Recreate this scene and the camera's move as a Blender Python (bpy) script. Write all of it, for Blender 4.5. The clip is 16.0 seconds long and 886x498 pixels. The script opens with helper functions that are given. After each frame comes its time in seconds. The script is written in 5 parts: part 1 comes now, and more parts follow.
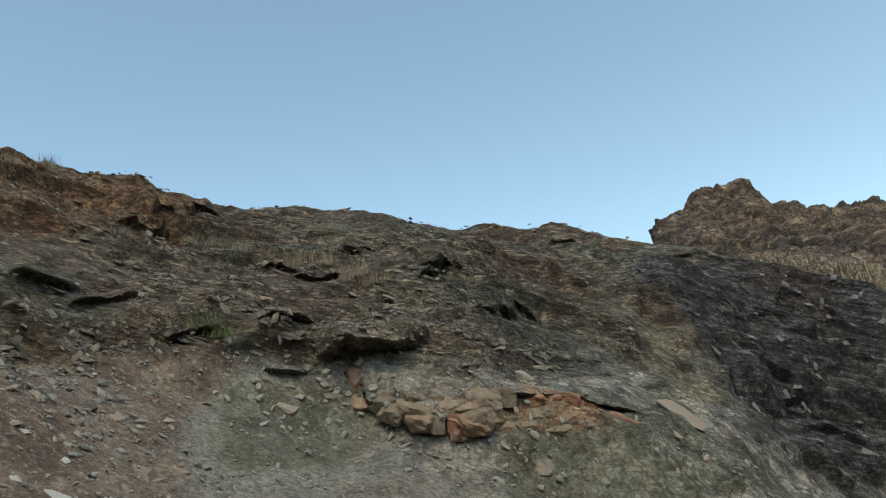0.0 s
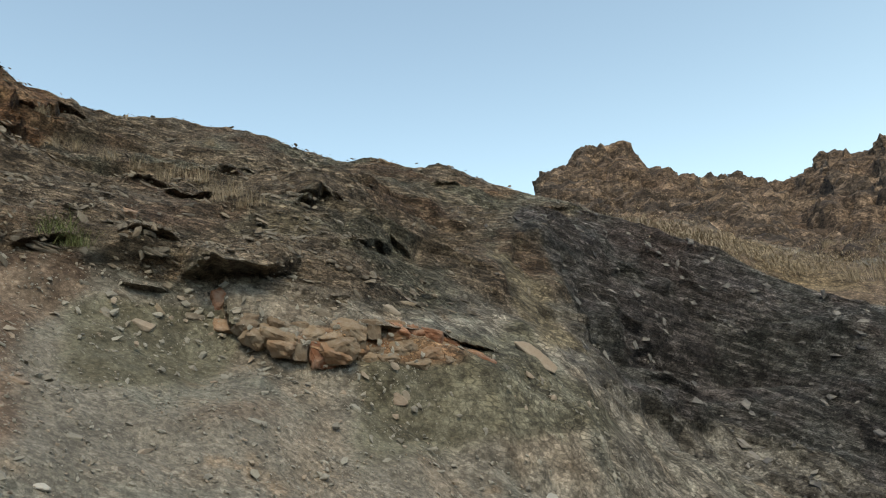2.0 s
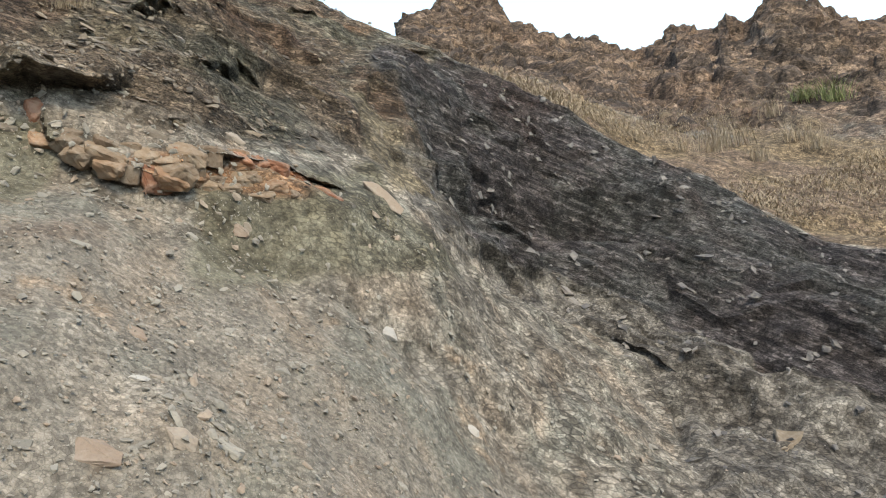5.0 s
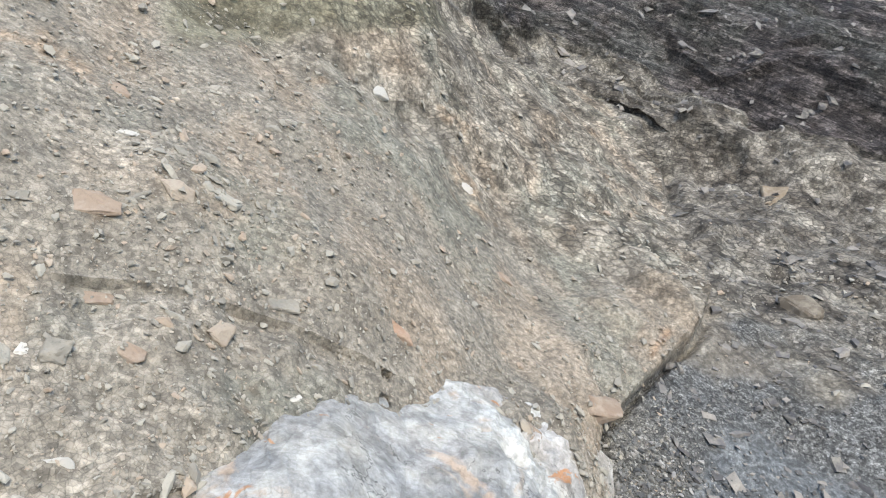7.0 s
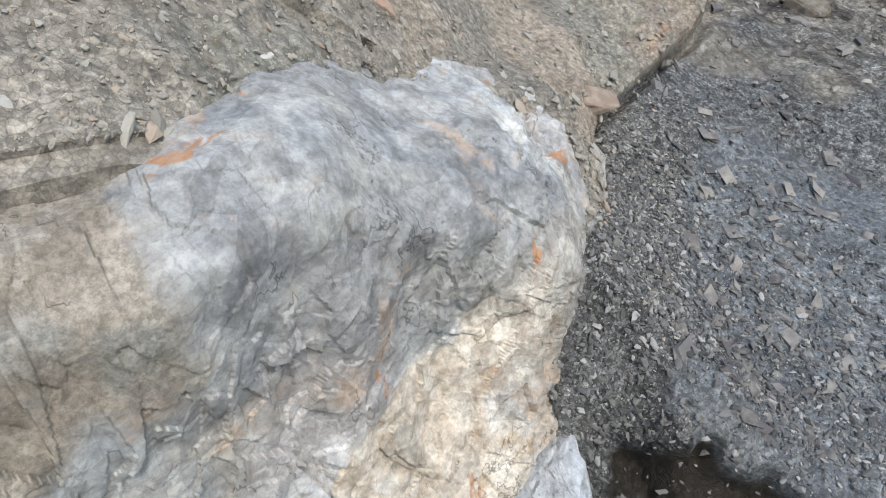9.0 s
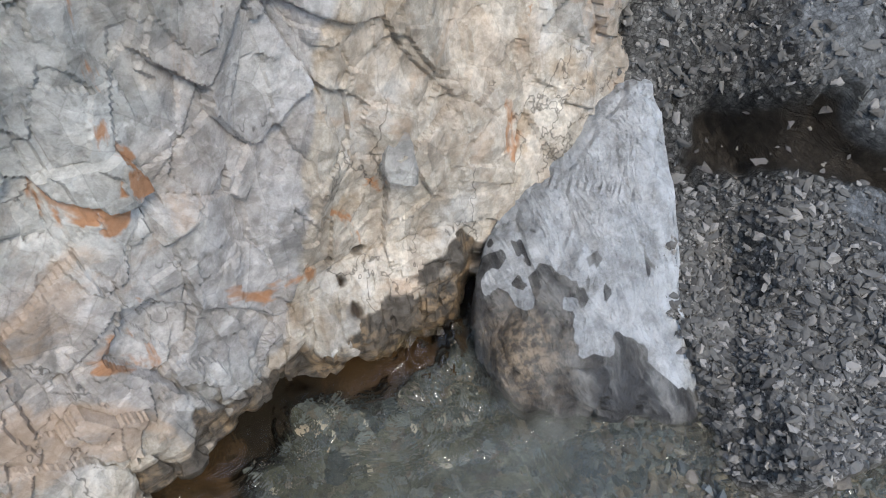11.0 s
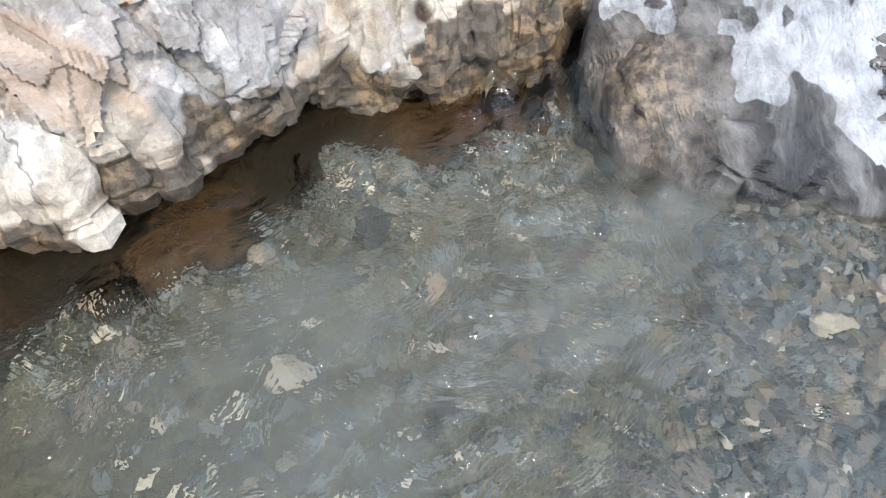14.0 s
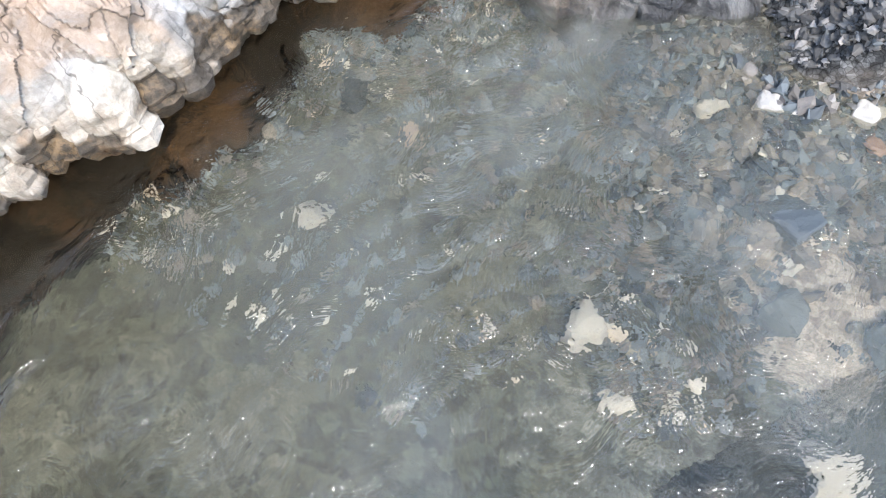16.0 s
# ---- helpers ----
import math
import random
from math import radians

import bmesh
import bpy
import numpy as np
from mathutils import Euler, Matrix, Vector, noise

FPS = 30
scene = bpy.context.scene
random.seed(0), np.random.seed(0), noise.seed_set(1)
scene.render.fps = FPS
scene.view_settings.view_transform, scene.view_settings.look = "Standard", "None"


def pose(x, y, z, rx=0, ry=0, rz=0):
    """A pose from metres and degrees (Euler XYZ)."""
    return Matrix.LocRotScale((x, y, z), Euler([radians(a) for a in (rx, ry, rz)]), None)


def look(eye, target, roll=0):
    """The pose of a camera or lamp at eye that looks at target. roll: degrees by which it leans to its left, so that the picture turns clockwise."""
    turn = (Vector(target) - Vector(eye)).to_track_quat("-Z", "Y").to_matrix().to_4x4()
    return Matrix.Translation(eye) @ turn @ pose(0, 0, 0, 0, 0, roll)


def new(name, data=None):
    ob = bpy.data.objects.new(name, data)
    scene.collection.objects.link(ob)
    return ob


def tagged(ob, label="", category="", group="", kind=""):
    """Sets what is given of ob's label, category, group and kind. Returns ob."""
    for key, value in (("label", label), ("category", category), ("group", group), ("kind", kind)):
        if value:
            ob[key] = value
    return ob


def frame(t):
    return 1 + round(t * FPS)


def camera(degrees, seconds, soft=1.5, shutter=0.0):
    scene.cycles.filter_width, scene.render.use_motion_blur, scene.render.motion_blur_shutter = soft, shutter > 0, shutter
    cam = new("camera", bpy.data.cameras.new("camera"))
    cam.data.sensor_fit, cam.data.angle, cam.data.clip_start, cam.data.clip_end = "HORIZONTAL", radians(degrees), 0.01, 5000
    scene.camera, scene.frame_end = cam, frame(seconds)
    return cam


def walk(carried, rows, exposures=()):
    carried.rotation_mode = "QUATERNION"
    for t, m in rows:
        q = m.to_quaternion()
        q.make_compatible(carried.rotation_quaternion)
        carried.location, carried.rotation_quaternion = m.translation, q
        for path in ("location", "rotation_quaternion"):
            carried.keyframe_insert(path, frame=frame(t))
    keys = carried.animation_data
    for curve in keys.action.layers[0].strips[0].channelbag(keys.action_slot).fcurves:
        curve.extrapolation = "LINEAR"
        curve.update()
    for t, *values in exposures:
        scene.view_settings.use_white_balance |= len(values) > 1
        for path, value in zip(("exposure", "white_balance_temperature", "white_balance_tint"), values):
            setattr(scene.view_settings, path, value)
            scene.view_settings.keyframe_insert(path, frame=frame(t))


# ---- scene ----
cam = camera(63.1, 16.0, soft=1.1)
PATH = [
    (0, (0.204, -0.262, 1.628), (0.212, 1.622, 2.299), -8.8),
    (0.5, (0.211, -0.265, 1.623), (0.25, 1.637, 2.239), -8.5),
    (1, (0.219, -0.271, 1.615), (0.333, 1.646, 2.171), -7.7),
    (1.5, (0.231, -0.27, 1.611), (0.446, 1.653, 2.118), -6.8),
    (2, (0.238, -0.273, 1.61), (0.54, 1.648, 2.077), -6.0),
    (2.5, (0.243, -0.271, 1.606), (0.634, 1.64, 2.047), -5.5),
    (3, (0.247, -0.262, 1.603), (0.761, 1.626, 2.017), -4.6),
    (3.5, (0.247, -0.254, 1.586), (0.841, 1.62, 1.956), -4.3),
    (3.7, (0.251, -0.257, 1.585), (0.871, 1.615, 1.917), -4.0),
    (5.8, (0.25, -0.232, 1.586), (0.939, 1.633, 1.371), -2.7),
    (6, (0.25, -0.236, 1.577), (0.928, 1.625, 1.299), -3.0),
    (6.5, (0.252, -0.232, 1.558), (0.898, 1.612, 1.132), -3.5),
    (7, (0.253, -0.229, 1.537), (0.875, 1.575, 0.939), -4.5),
    (7.5, (0.254, -0.231, 1.515), (0.84, 1.519, 0.744), -5.0),
    (8, (0.257, -0.218, 1.475), (0.788, 1.453, 0.512), -6.4),
    (8.2, (0.258, -0.211, 1.456), (0.763, 1.427, 0.426), -7.0),
    (10.3, (0.164, -0.096, 1.069), (0.754, 1.213, -0.324), -1.9),
    (10.5, (0.171, -0.091, 1.015), (0.721, 1.186, -0.423), -1.4),
    (11, (0.176, -0.084, 0.84), (0.598, 1.141, -0.684), -3.0),
    (11.5, (0.158, -0.079, 0.701), (0.547, 1.117, -0.854), -1.9),
    (12, (0.157, -0.065, 0.59), (0.463, 1.139, -0.977), -2.9),
    (12.5, (0.169, -0.063, 0.531), (0.421, 1.133, -1.052), -3.8),
    (13, (0.164, -0.058, 0.5), (0.407, 1.125, -1.094), -3.8),
    (13.5, (0.164, -0.068, 0.49), (0.379, 1.133, -1.095), -3.9),
    (14, (0.159, -0.099, 0.494), (0.342, 1.078, -1.112), -4.3),
    (14.5, (0.139, -0.132, 0.509), (0.32, 1.001, -1.13), -4.4),
    (15, (0.141, -0.16, 0.547), (0.289, 0.884, -1.153), -5.3),
    (15.5, (0.149, -0.197, 0.592), (0.254, 0.754, -1.165), -11.4),
    (16, (0.152, -0.225, 0.639), (0.24, 0.643, -1.161), -16.8),
]
EXPOSURES = [(0, 0.85, 7300, -6), (0.5, 0.95, 7900, -4), (1.5, 1.05, 8200, -2), (3.7, 1.05, 8200, 0), (5.8, 2.2, 7500, 3), (8.2, 2.05, 7000, 3), (10.3, 1.55, 6800, 4), (11.5, 1.5, 6750, 5), (12.5, 2.1, 6800, 5), (14, 2.4, 6800, 6), (16, 2.6, 6600, 7)]
walk(cam, [(t, look(eye, target, roll)) for t, eye, target, roll in PATH], EXPOSURES)

# ---- light: open shade, thin haze, the sun behind the viewer ----
world = bpy.data.worlds.new("world")
scene.world = world
world.use_nodes = True
wn = world.node_tree.nodes
sky = wn.new("ShaderNodeTexSky")
sky.sky_type, sky.sun_disc = "NISHITA", False
SUN_EL, SUN_AZ = 54.0, 172.0
sky.sun_elevation, sky.sun_rotation = radians(SUN_EL), radians(SUN_AZ)
sky.air_density, sky.dust_density, sky.ozone_density = 1.0, 1.0, 0.2
world.node_tree.links.new(sky.outputs["Color"], wn["Background"].inputs["Color"])
wn["Background"].inputs["Strength"].default_value = 0.15
sun = new("sun", bpy.data.lights.new("sun", "SUN"))
sun.data.energy, sun.data.angle, sun.data.color = 0.72, radians(12), (1.0, 0.90, 0.78)
sun_way = Vector((math.sin(radians(SUN_AZ)) * math.cos(radians(SUN_EL)), math.cos(radians(SUN_AZ)) * math.cos(radians(SUN_EL)), math.sin(radians(SUN_EL))))
sun.matrix_world = look(sun_way * 50, (0, 0, 0))

# ---- noise on arrays ----
def hash01(ix, iy, iz, seed):
    h = (ix.astype(np.int64) * 374761393 + iy.astype(np.int64) * 668265263 + iz.astype(np.int64) * 2147483647 + seed * 1274126177) & 0xFFFFFFFF
    h = ((h ^ (h >> 13)) * 1274126177) & 0xFFFFFFFF
    h = ((h ^ (h >> 16)) * 2246822519) & 0xFFFFFFFF
    return ((h ^ (h >> 15)) & 0xFFFFFF) / float(0xFFFFFF)


def vnoise(p, seed=0):
    """Smooth noise in -1..1 at the points p (n, 3)."""
    i = np.floor(p)
    f = p - i
    f = f * f * f * (f * (f * 6 - 15) + 10)
    i = i.astype(np.int64)
    out = 0
    for dx in (0, 1):
        wx = f[:, 0] if dx else 1 - f[:, 0]
        for dy in (0, 1):
            wy = f[:, 1] if dy else 1 - f[:, 1]
            for dz in (0, 1):
                wz = f[:, 2] if dz else 1 - f[:, 2]
                out = out + wx * wy * wz * hash01(i[:, 0] + dx, i[:, 1] + dy, i[:, 2] + dz, seed)
    return out * 2 - 1


def fbm(p, octaves=4, seed=0, gain=0.5):
    out, amp = 0, 1.0
    for k in range(octaves):
        out = out + amp * vnoise(p * 2.03 ** k + 17.3 * k, seed + k)
        amp *= gain
    return out


def worley(p, seed=0):
    """Nearest and second distance to scattered seeds, the way from the nearest seed, and three random numbers of its cell."""
    i = np.floor(p).astype(np.int64)
    n = len(p)
    f1, f2 = np.full(n, 9.0), np.full(n, 9.0)
    off, cell = np.zeros((n, 3)), np.zeros((n, 3))
    for dx in (-1, 0, 1):
        for dy in (-1, 0, 1):
            for dz in (-1, 0, 1):
                c = i + (dx, dy, dz)
                r = np.stack([hash01(c[:, 0], c[:, 1], c[:, 2], seed + k) for k in range(3)], 1)
                d = p - (c + r)
                e = np.sqrt((d * d).sum(1))
                near = e < f1
                f2 = np.where(near, f1, np.minimum(f2, e))
                f1 = np.where(near, e, f1)
                off[near], cell[near] = d[near], r[near]
    return f1, f2, off, np.modf(cell * 7.31)[0]


TURN = np.array(Euler((0.5, 0.7, 0.3)).to_matrix())


def flats(p, seed=0):
    """Piecewise flat noise in -1..1, continuous, with straight creases: broken rock."""
    p = p @ TURN.T
    i = np.floor(p)
    f = p - i
    i = i.astype(np.int64)
    order = np.argsort(-f, axis=1)
    value = hash01(i[:, 0], i[:, 1], i[:, 2], seed) * (1 - np.take_along_axis(f, order[:, :1], 1)[:, 0])
    k = np.arange(len(p))
    for step in range(3):
        i[k, order[:, step]] += 1
        here = f[k, order[:, step]]
        after = f[k, order[:, step + 1]] if step < 2 else 0
        value = value + hash01(i[:, 0], i[:, 1], i[:, 2], seed) * (here - after)
    return value * 2 - 1


def cracks(p, width, seed=0):
    """1 along the joints between cells, else 0."""
    f1, f2, _, _ = worley(p, seed)
    return 1 - np.clip((f2 - f1) / width, 0, 1)


def ramp(x, lo, hi):
    t = np.clip((x - lo) / (hi - lo), 0, 1)
    return t * t * (3 - 2 * t)


# ---- mesh helpers ----
def mesh_from(name, verts, faces, material, smooth=True, attributes=(), sharp=0):
    me = bpy.data.meshes.new(name)
    verts = np.ascontiguousarray(verts, np.float32)
    faces = np.ascontiguousarray(faces, np.int32)
    k = faces.shape[1]
    me.vertices.add(len(verts))
    me.vertices.foreach_set("co", verts.ravel())
    me.loops.add(faces.size)
    me.loops.foreach_set("vertex_index", faces.ravel())
    me.polygons.add(len(faces))
    me.polygons.foreach_set("loop_start", np.arange(0, faces.size, k, dtype=np.int32))
    me.polygons.foreach_set("loop_total", np.full(len(faces), k, np.int32))
    me.polygons.foreach_set("use_smooth", np.full(len(faces), smooth))
    for key, values in attributes:
        at = me.attributes.new(key, "FLOAT", "POINT")
        at.data.foreach_set("value", np.ascontiguousarray(values, np.float32).ravel())
    me.materials.append(material)
    me.update()
    me.validate()
    if sharp:
        me.set_sharp_from_angle(angle=radians(sharp))
    return me


def grid_faces(rows, cols, closed=False):
    j = np.arange(cols if closed else cols - 1)
    i = np.arange(rows - 1)[:, None]
    a, b = i * cols + j, i * cols + (j + 1) % cols
    return np.stack([a, b, b + cols, a + cols], -1).reshape(-1, 4)


# ---- materials ----
def nodes_of(name):
    m = bpy.data.materials.new(name)
    m.use_nodes = True
    nt = m.node_tree
    bs = nt.nodes["Principled BSDF"]
    return m, nt, bs


class Graph:
    """Short names for the shader nodes used below."""
    def __init__(self, name):
        self.mat, self.nt, self.bsdf = nodes_of(name)
        self.geo = self.nt.nodes.new("ShaderNodeNewGeometry")
        self.pos = self.geo.outputs["Position"]

    def put(self, socket, value):
        if hasattr(value, "is_output"):
            self.nt.links.new(value, socket)
        elif hasattr(value, "__len__") and len(value) == 3 and socket.type == "RGBA":
            socket.default_value = (*value, 1)
        else:
            socket.default_value = value

    def noise(self, scale, detail=4, rough=0.55, vector=None, distortion=0.0):
        n = self.nt.nodes.new("ShaderNodeTexNoise")
        n.inputs["Scale"].default_value, n.inputs["Detail"].default_value = scale, detail
        n.inputs["Roughness"].default_value, n.inputs["Distortion"].default_value = rough, distortion
        self.put(n.inputs["Vector"], vector or self.pos)
        return n.outputs["Fac"]

    def cells(self, scale, feature="F1", vector=None, out="Distance"):
        n = self.nt.nodes.new("ShaderNodeTexVoronoi")
        n.feature = feature
        n.inputs["Scale"].default_value = scale
        self.put(n.inputs["Vector"], vector or self.pos)
        return n.outputs[out]

    def stretch(self, scale, turn=(0, 0, 0)):
        n = self.nt.nodes.new("ShaderNodeMapping")
        n.inputs["Scale"].default_value = scale
        n.inputs["Rotation"].default_value = [radians(v) for v in turn]
        self.put(n.inputs["Vector"], self.pos)
        return n.outputs["Vector"]

    def beds(self, dip_x, dip_y, scale):
        """Positions in which the third axis crosses the beds."""
        axes = [self.nt.nodes.new("ShaderNodeVectorMath") for _ in range(3)]
        join = self.nt.nodes.new("ShaderNodeCombineXYZ")
        for k, way in enumerate(((scale[0], 0, 0), (0, scale[1], 0), (dip_x * scale[2], dip_y * scale[2], scale[2]))):
            axes[k].operation = "DOT_PRODUCT"
            self.put(axes[k].inputs[0], self.pos)
            axes[k].inputs[1].default_value = way
            self.put(join.inputs[k], axes[k].outputs["Value"])
        return join.outputs[0]

    def seams(self, fac, width, deep):
        """Dark where the noise crosses its middle: thin wandering joints."""
        return self.ramp(self.math("ABSOLUTE", self.math("SUBTRACT", fac, 0.5)), 0.0, width, deep, 1.0)

    def ramp(self, fac, lo, hi, a=0.0, b=1.0):
        n = self.nt.nodes.new("ShaderNodeMapRange")
        n.interpolation_type = "SMOOTHSTEP"
        for key, v in (("Value", fac), ("From Min", lo), ("From Max", hi), ("To Min", a), ("To Max", b)):
            self.put(n.inputs[key], v)
        return n.outputs["Result"]

    def mix(self, fac, a, b, blend="MIX"):
        n = self.nt.nodes.new("ShaderNodeMix")
        n.data_type, n.blend_type = "RGBA", blend
        for key, v in ((0, fac), (6, a), (7, b)):
            self.put(n.inputs[key], v)
        return n.outputs[2]

    def math(self, op, a, b=0.0, c=0.0):
        n = self.nt.nodes.new("ShaderNodeMath")
        n.operation = op
        for key, v in enumerate((a, b, c)):
            self.put(n.inputs[key], v)
        return n.outputs[0]

    def attr(self, key):
        n = self.nt.nodes.new("ShaderNodeAttribute")
        n.attribute_name = key
        return n.outputs["Fac"]

    def warp(self, scale, amount, vector=None):
        """Positions pushed about by noise, so that edges wander."""
        n = self.nt.nodes.new("ShaderNodeTexNoise")
        n.inputs["Scale"].default_value, n.inputs["Detail"].default_value = scale, 3
        self.put(n.inputs["Vector"], vector or self.pos)
        m = self.nt.nodes.new("ShaderNodeVectorMath")
        m.operation = "MULTIPLY_ADD"
        self.put(m.inputs[0], n.outputs["Color"])
        m.inputs[1].default_value = (amount, amount, amount)
        self.put(m.inputs[2], vector or self.pos)
        return m.outputs[0]

    def grains(self, scale, vector=None, low=0.6, high=1.3, seam=0.45, width=0.1):
        """Tone of packed fragments: every one its own tone, the shade between them put in as dark seams."""
        n = self.nt.nodes.new("ShaderNodeTexVoronoi")
        n.inputs["Scale"].default_value = scale
        self.put(n.inputs["Vector"], vector or self.pos)
        split = self.nt.nodes.new("ShaderNodeSeparateColor")
        self.put(split.inputs[0], n.outputs["Color"])
        edge = self.cells(scale, "DISTANCE_TO_EDGE", vector)
        return self.math("MULTIPLY", self.ramp(split.outputs[0], 0, 1, low, high), self.ramp(edge, 0.0, width, seam, 1.0))

    def grey(self, value):
        n = self.nt.nodes.new("ShaderNodeCombineColor")
        for k in range(3):
            self.put(n.inputs[k], value)
        return n.outputs[0]

    def toned(self, colour, value, fac=1.0):
        return self.mix(fac, colour, self.grey(value), "MULTIPLY")

    def island(self):
        return self.geo.outputs["Random Per Island"]

    def object_random(self):
        return self.nt.nodes.new("ShaderNodeObjectInfo").outputs["Random"]

    def bump(self, height, strength, distance, normal=None):
        n = self.nt.nodes.new("ShaderNodeBump")
        n.inputs["Strength"].default_value, n.inputs["Distance"].default_value = strength, distance
        self.put(n.inputs["Height"], height)
        if normal is not None:
            self.put(n.inputs["Normal"], normal)
        return n.outputs["Normal"]

    def finish(self, colour, rough=0.9, normal=None, specular=0.25):
        self.put(self.bsdf.inputs["Base Color"], colour)
        self.put(self.bsdf.inputs["Roughness"], rough)
        self.bsdf.inputs["Specular IOR Level"].default_value = specular
        if normal is not None:
            self.put(self.bsdf.inputs["Normal"], normal)
        return self.mat


def ground_material():
    g = Graph("hillside")
    big, mid, fine = g.noise(0.9, 5), g.noise(5, 6, 0.6), g.noise(38, 6, 0.7)
    speck, grit = g.noise(9, 7, 0.72), g.noise(60, 4, 0.7)
    chips = g.grains(70, g.warp(30, 0.005), 0.72, 1.24, 0.7, 0.1)
    rills = g.noise(2.6, 2.5, 0.5, g.warp(3, 0.06, g.beds(0.2, 0.5, (2.0, 0.7, 0.7))))
    # scree: crushed grey-brown shale, tan where it is fine
    scree = g.mix(g.ramp(mid, 0.35, 0.68), (0.164, 0.144, 0.118), (0.213, 0.187, 0.153))
    scree = g.mix(g.ramp(rills, 0.48, 0.62, 0, 0.8), scree, (0.23, 0.187, 0.144))
    scree = g.mix(g.ramp(g.noise(1.7, 5, 0.6), 0.50, 0.62, 0, 0.75), scree, (0.164, 0.158, 0.13))
    scree = g.mix(g.ramp(g.noise(3.1, 6, 0.62), 0.60, 0.70, 0, 0.7), scree, (0.23, 0.164, 0.11))
    scree = g.toned(scree, chips, g.ramp(mid, 0.42, 0.62, 0.25, 0.9))
    # platy shale, brown-grey with green-grey and straw-coloured beds
    leaf = g.noise(5, 9, 0.66, g.warp(1.3, 0.14, g.beds(0.24, -0.05, (1.0, 1.0, 6.5))), 0.3)
    sheet = g.noise(13, 7, 0.7, g.warp(2.2, 0.08, g.beds(0.24, -0.05, (1.0, 1.0, 5.0))), 0.2)
    shale = g.mix(g.ramp(leaf, 0.36, 0.64), (0.144, 0.109, 0.0791), (0.359, 0.273, 0.194))
    shale = g.mix(g.ramp(g.noise(0.75, 4, 0.6), 0.50, 0.60, 0, 0.8), shale, g.mix(g.ramp(leaf, 0.4, 0.62), (0.126, 0.124, 0.0936), (0.246, 0.238, 0.182)))
    shale = g.mix(g.ramp(g.noise(1.1, 5, 0.6), 0.52, 0.62, 0, 0.7), shale, (0.20, 0.125, 0.085))
    shale = g.mix(g.ramp(leaf, 0.60, 0.70, 0, 0.7), shale, (0.33, 0.26, 0.17))
    shale = g.toned(g.toned(shale, g.seams(sheet, 0.05, 0.3), g.ramp(mid, 0.4, 0.6, 0.2, 1.0)), g.seams(leaf, 0.022, 0.25), 0.8)
    # dark shale: fine lines that follow the crest
    wave = g.warp(0.8, 0.2, g.beds(0.40, -0.26, (0.7, 0.7, 5.5)))
    lines, hairs = g.noise(4, 9, 0.68, wave, 0.25), g.noise(15, 7, 0.7, wave, 0.2)
    dark = g.mix(g.ramp(lines, 0.38, 0.62), (0.0546, 0.0468, 0.0481), (0.221, 0.19, 0.179))
    dark = g.mix(g.ramp(g.noise(0.8, 5, 0.62), 0.47, 0.6, 0, 0.75), dark, g.mix(g.ramp(lines, 0.4, 0.62), (0.0875, 0.0887, 0.08), (0.225, 0.22, 0.198)))
    dark = g.mix(g.ramp(g.noise(0.55, 4, 0.6), 0.54, 0.64, 0, 0.6), dark, (0.125, 0.085, 0.075))
    dark = g.mix(g.ramp(hairs, 0.56, 0.68, 0, 0.75), dark, (0.27, 0.245, 0.235))
    dark = g.toned(g.toned(dark, g.seams(hairs, 0.05, 0.35), 0.9), g.seams(lines, 0.02, 0.3), 0.7)
    clay = g.mix(g.ramp(mid, 0.35, 0.66), (0.0901, 0.078, 0.065), (0.162, 0.145, 0.123))
    clay = g.mix(g.ramp(rills, 0.5, 0.64, 0, 0.7), clay, (0.191, 0.173, 0.145))
    clay = g.toned(clay, g.seams(sheet, 0.04, 0.4), g.ramp(big, 0.45, 0.6, 0.1, 1.0))
    yellow = g.mix(g.ramp(mid, 0.4, 0.65), (0.15, 0.122, 0.08), (0.218, 0.176, 0.118))
    yellow = g.toned(yellow, g.seams(sheet, 0.05, 0.5), 0.6)
    brown = g.mix(g.ramp(mid, 0.38, 0.64), (0.12, 0.08, 0.056), (0.188, 0.14, 0.104))
    brown = g.mix(g.ramp(grit, 0.55, 0.7, 0, 0.8), brown, (0.21, 0.171, 0.136))
    olive = g.mix(g.ramp(mid, 0.38, 0.64), (0.102, 0.0901, 0.061), (0.148, 0.137, 0.102))
    rust = g.mix(g.ramp(mid, 0.4, 0.62), (0.21, 0.115, 0.065), (0.33, 0.205, 0.12))
    rust = g.toned(rust, g.seams(leaf, 0.03, 0.4), 0.8)
    straw = g.mix(g.ramp(fine, 0.38, 0.65), (0.12, 0.085, 0.052), (0.25, 0.185, 0.112))
    straw = g.mix(g.ramp(g.noise(0.7, 5, 0.6), 0.5, 0.58, 0, 0.8), straw, (0.15, 0.105, 0.075))
    crag = g.noise(1.5, 9, 0.68, g.warp(0.7, 0.25, g.beds(0.15, 0.0, (1.0, 1.0, 2.2))))
    peak = g.mix(g.ramp(crag, 0.36, 0.64), (0.058, 0.043, 0.034), (0.215, 0.15, 0.106))
    peak = g.mix(g.ramp(g.noise(0.25, 3), 0.5, 0.6, 0, 0.6), peak, (0.16, 0.105, 0.072))
    peak = g.toned(g.toned(peak, g.seams(crag, 0.03, 0.35), 0.9), g.grains(3.4, g.warp(2, 0.08), 0.72, 1.25, 0.7, 0.08))
    gravel = g.mix(g.ramp(fine, 0.35, 0.7), (0.0775, 0.0762, 0.0741), (0.141, 0.139, 0.133))
    gravel = g.mix(g.ramp(big, 0.48, 0.6, 0, 0.6), gravel, (0.195, 0.182, 0.159))
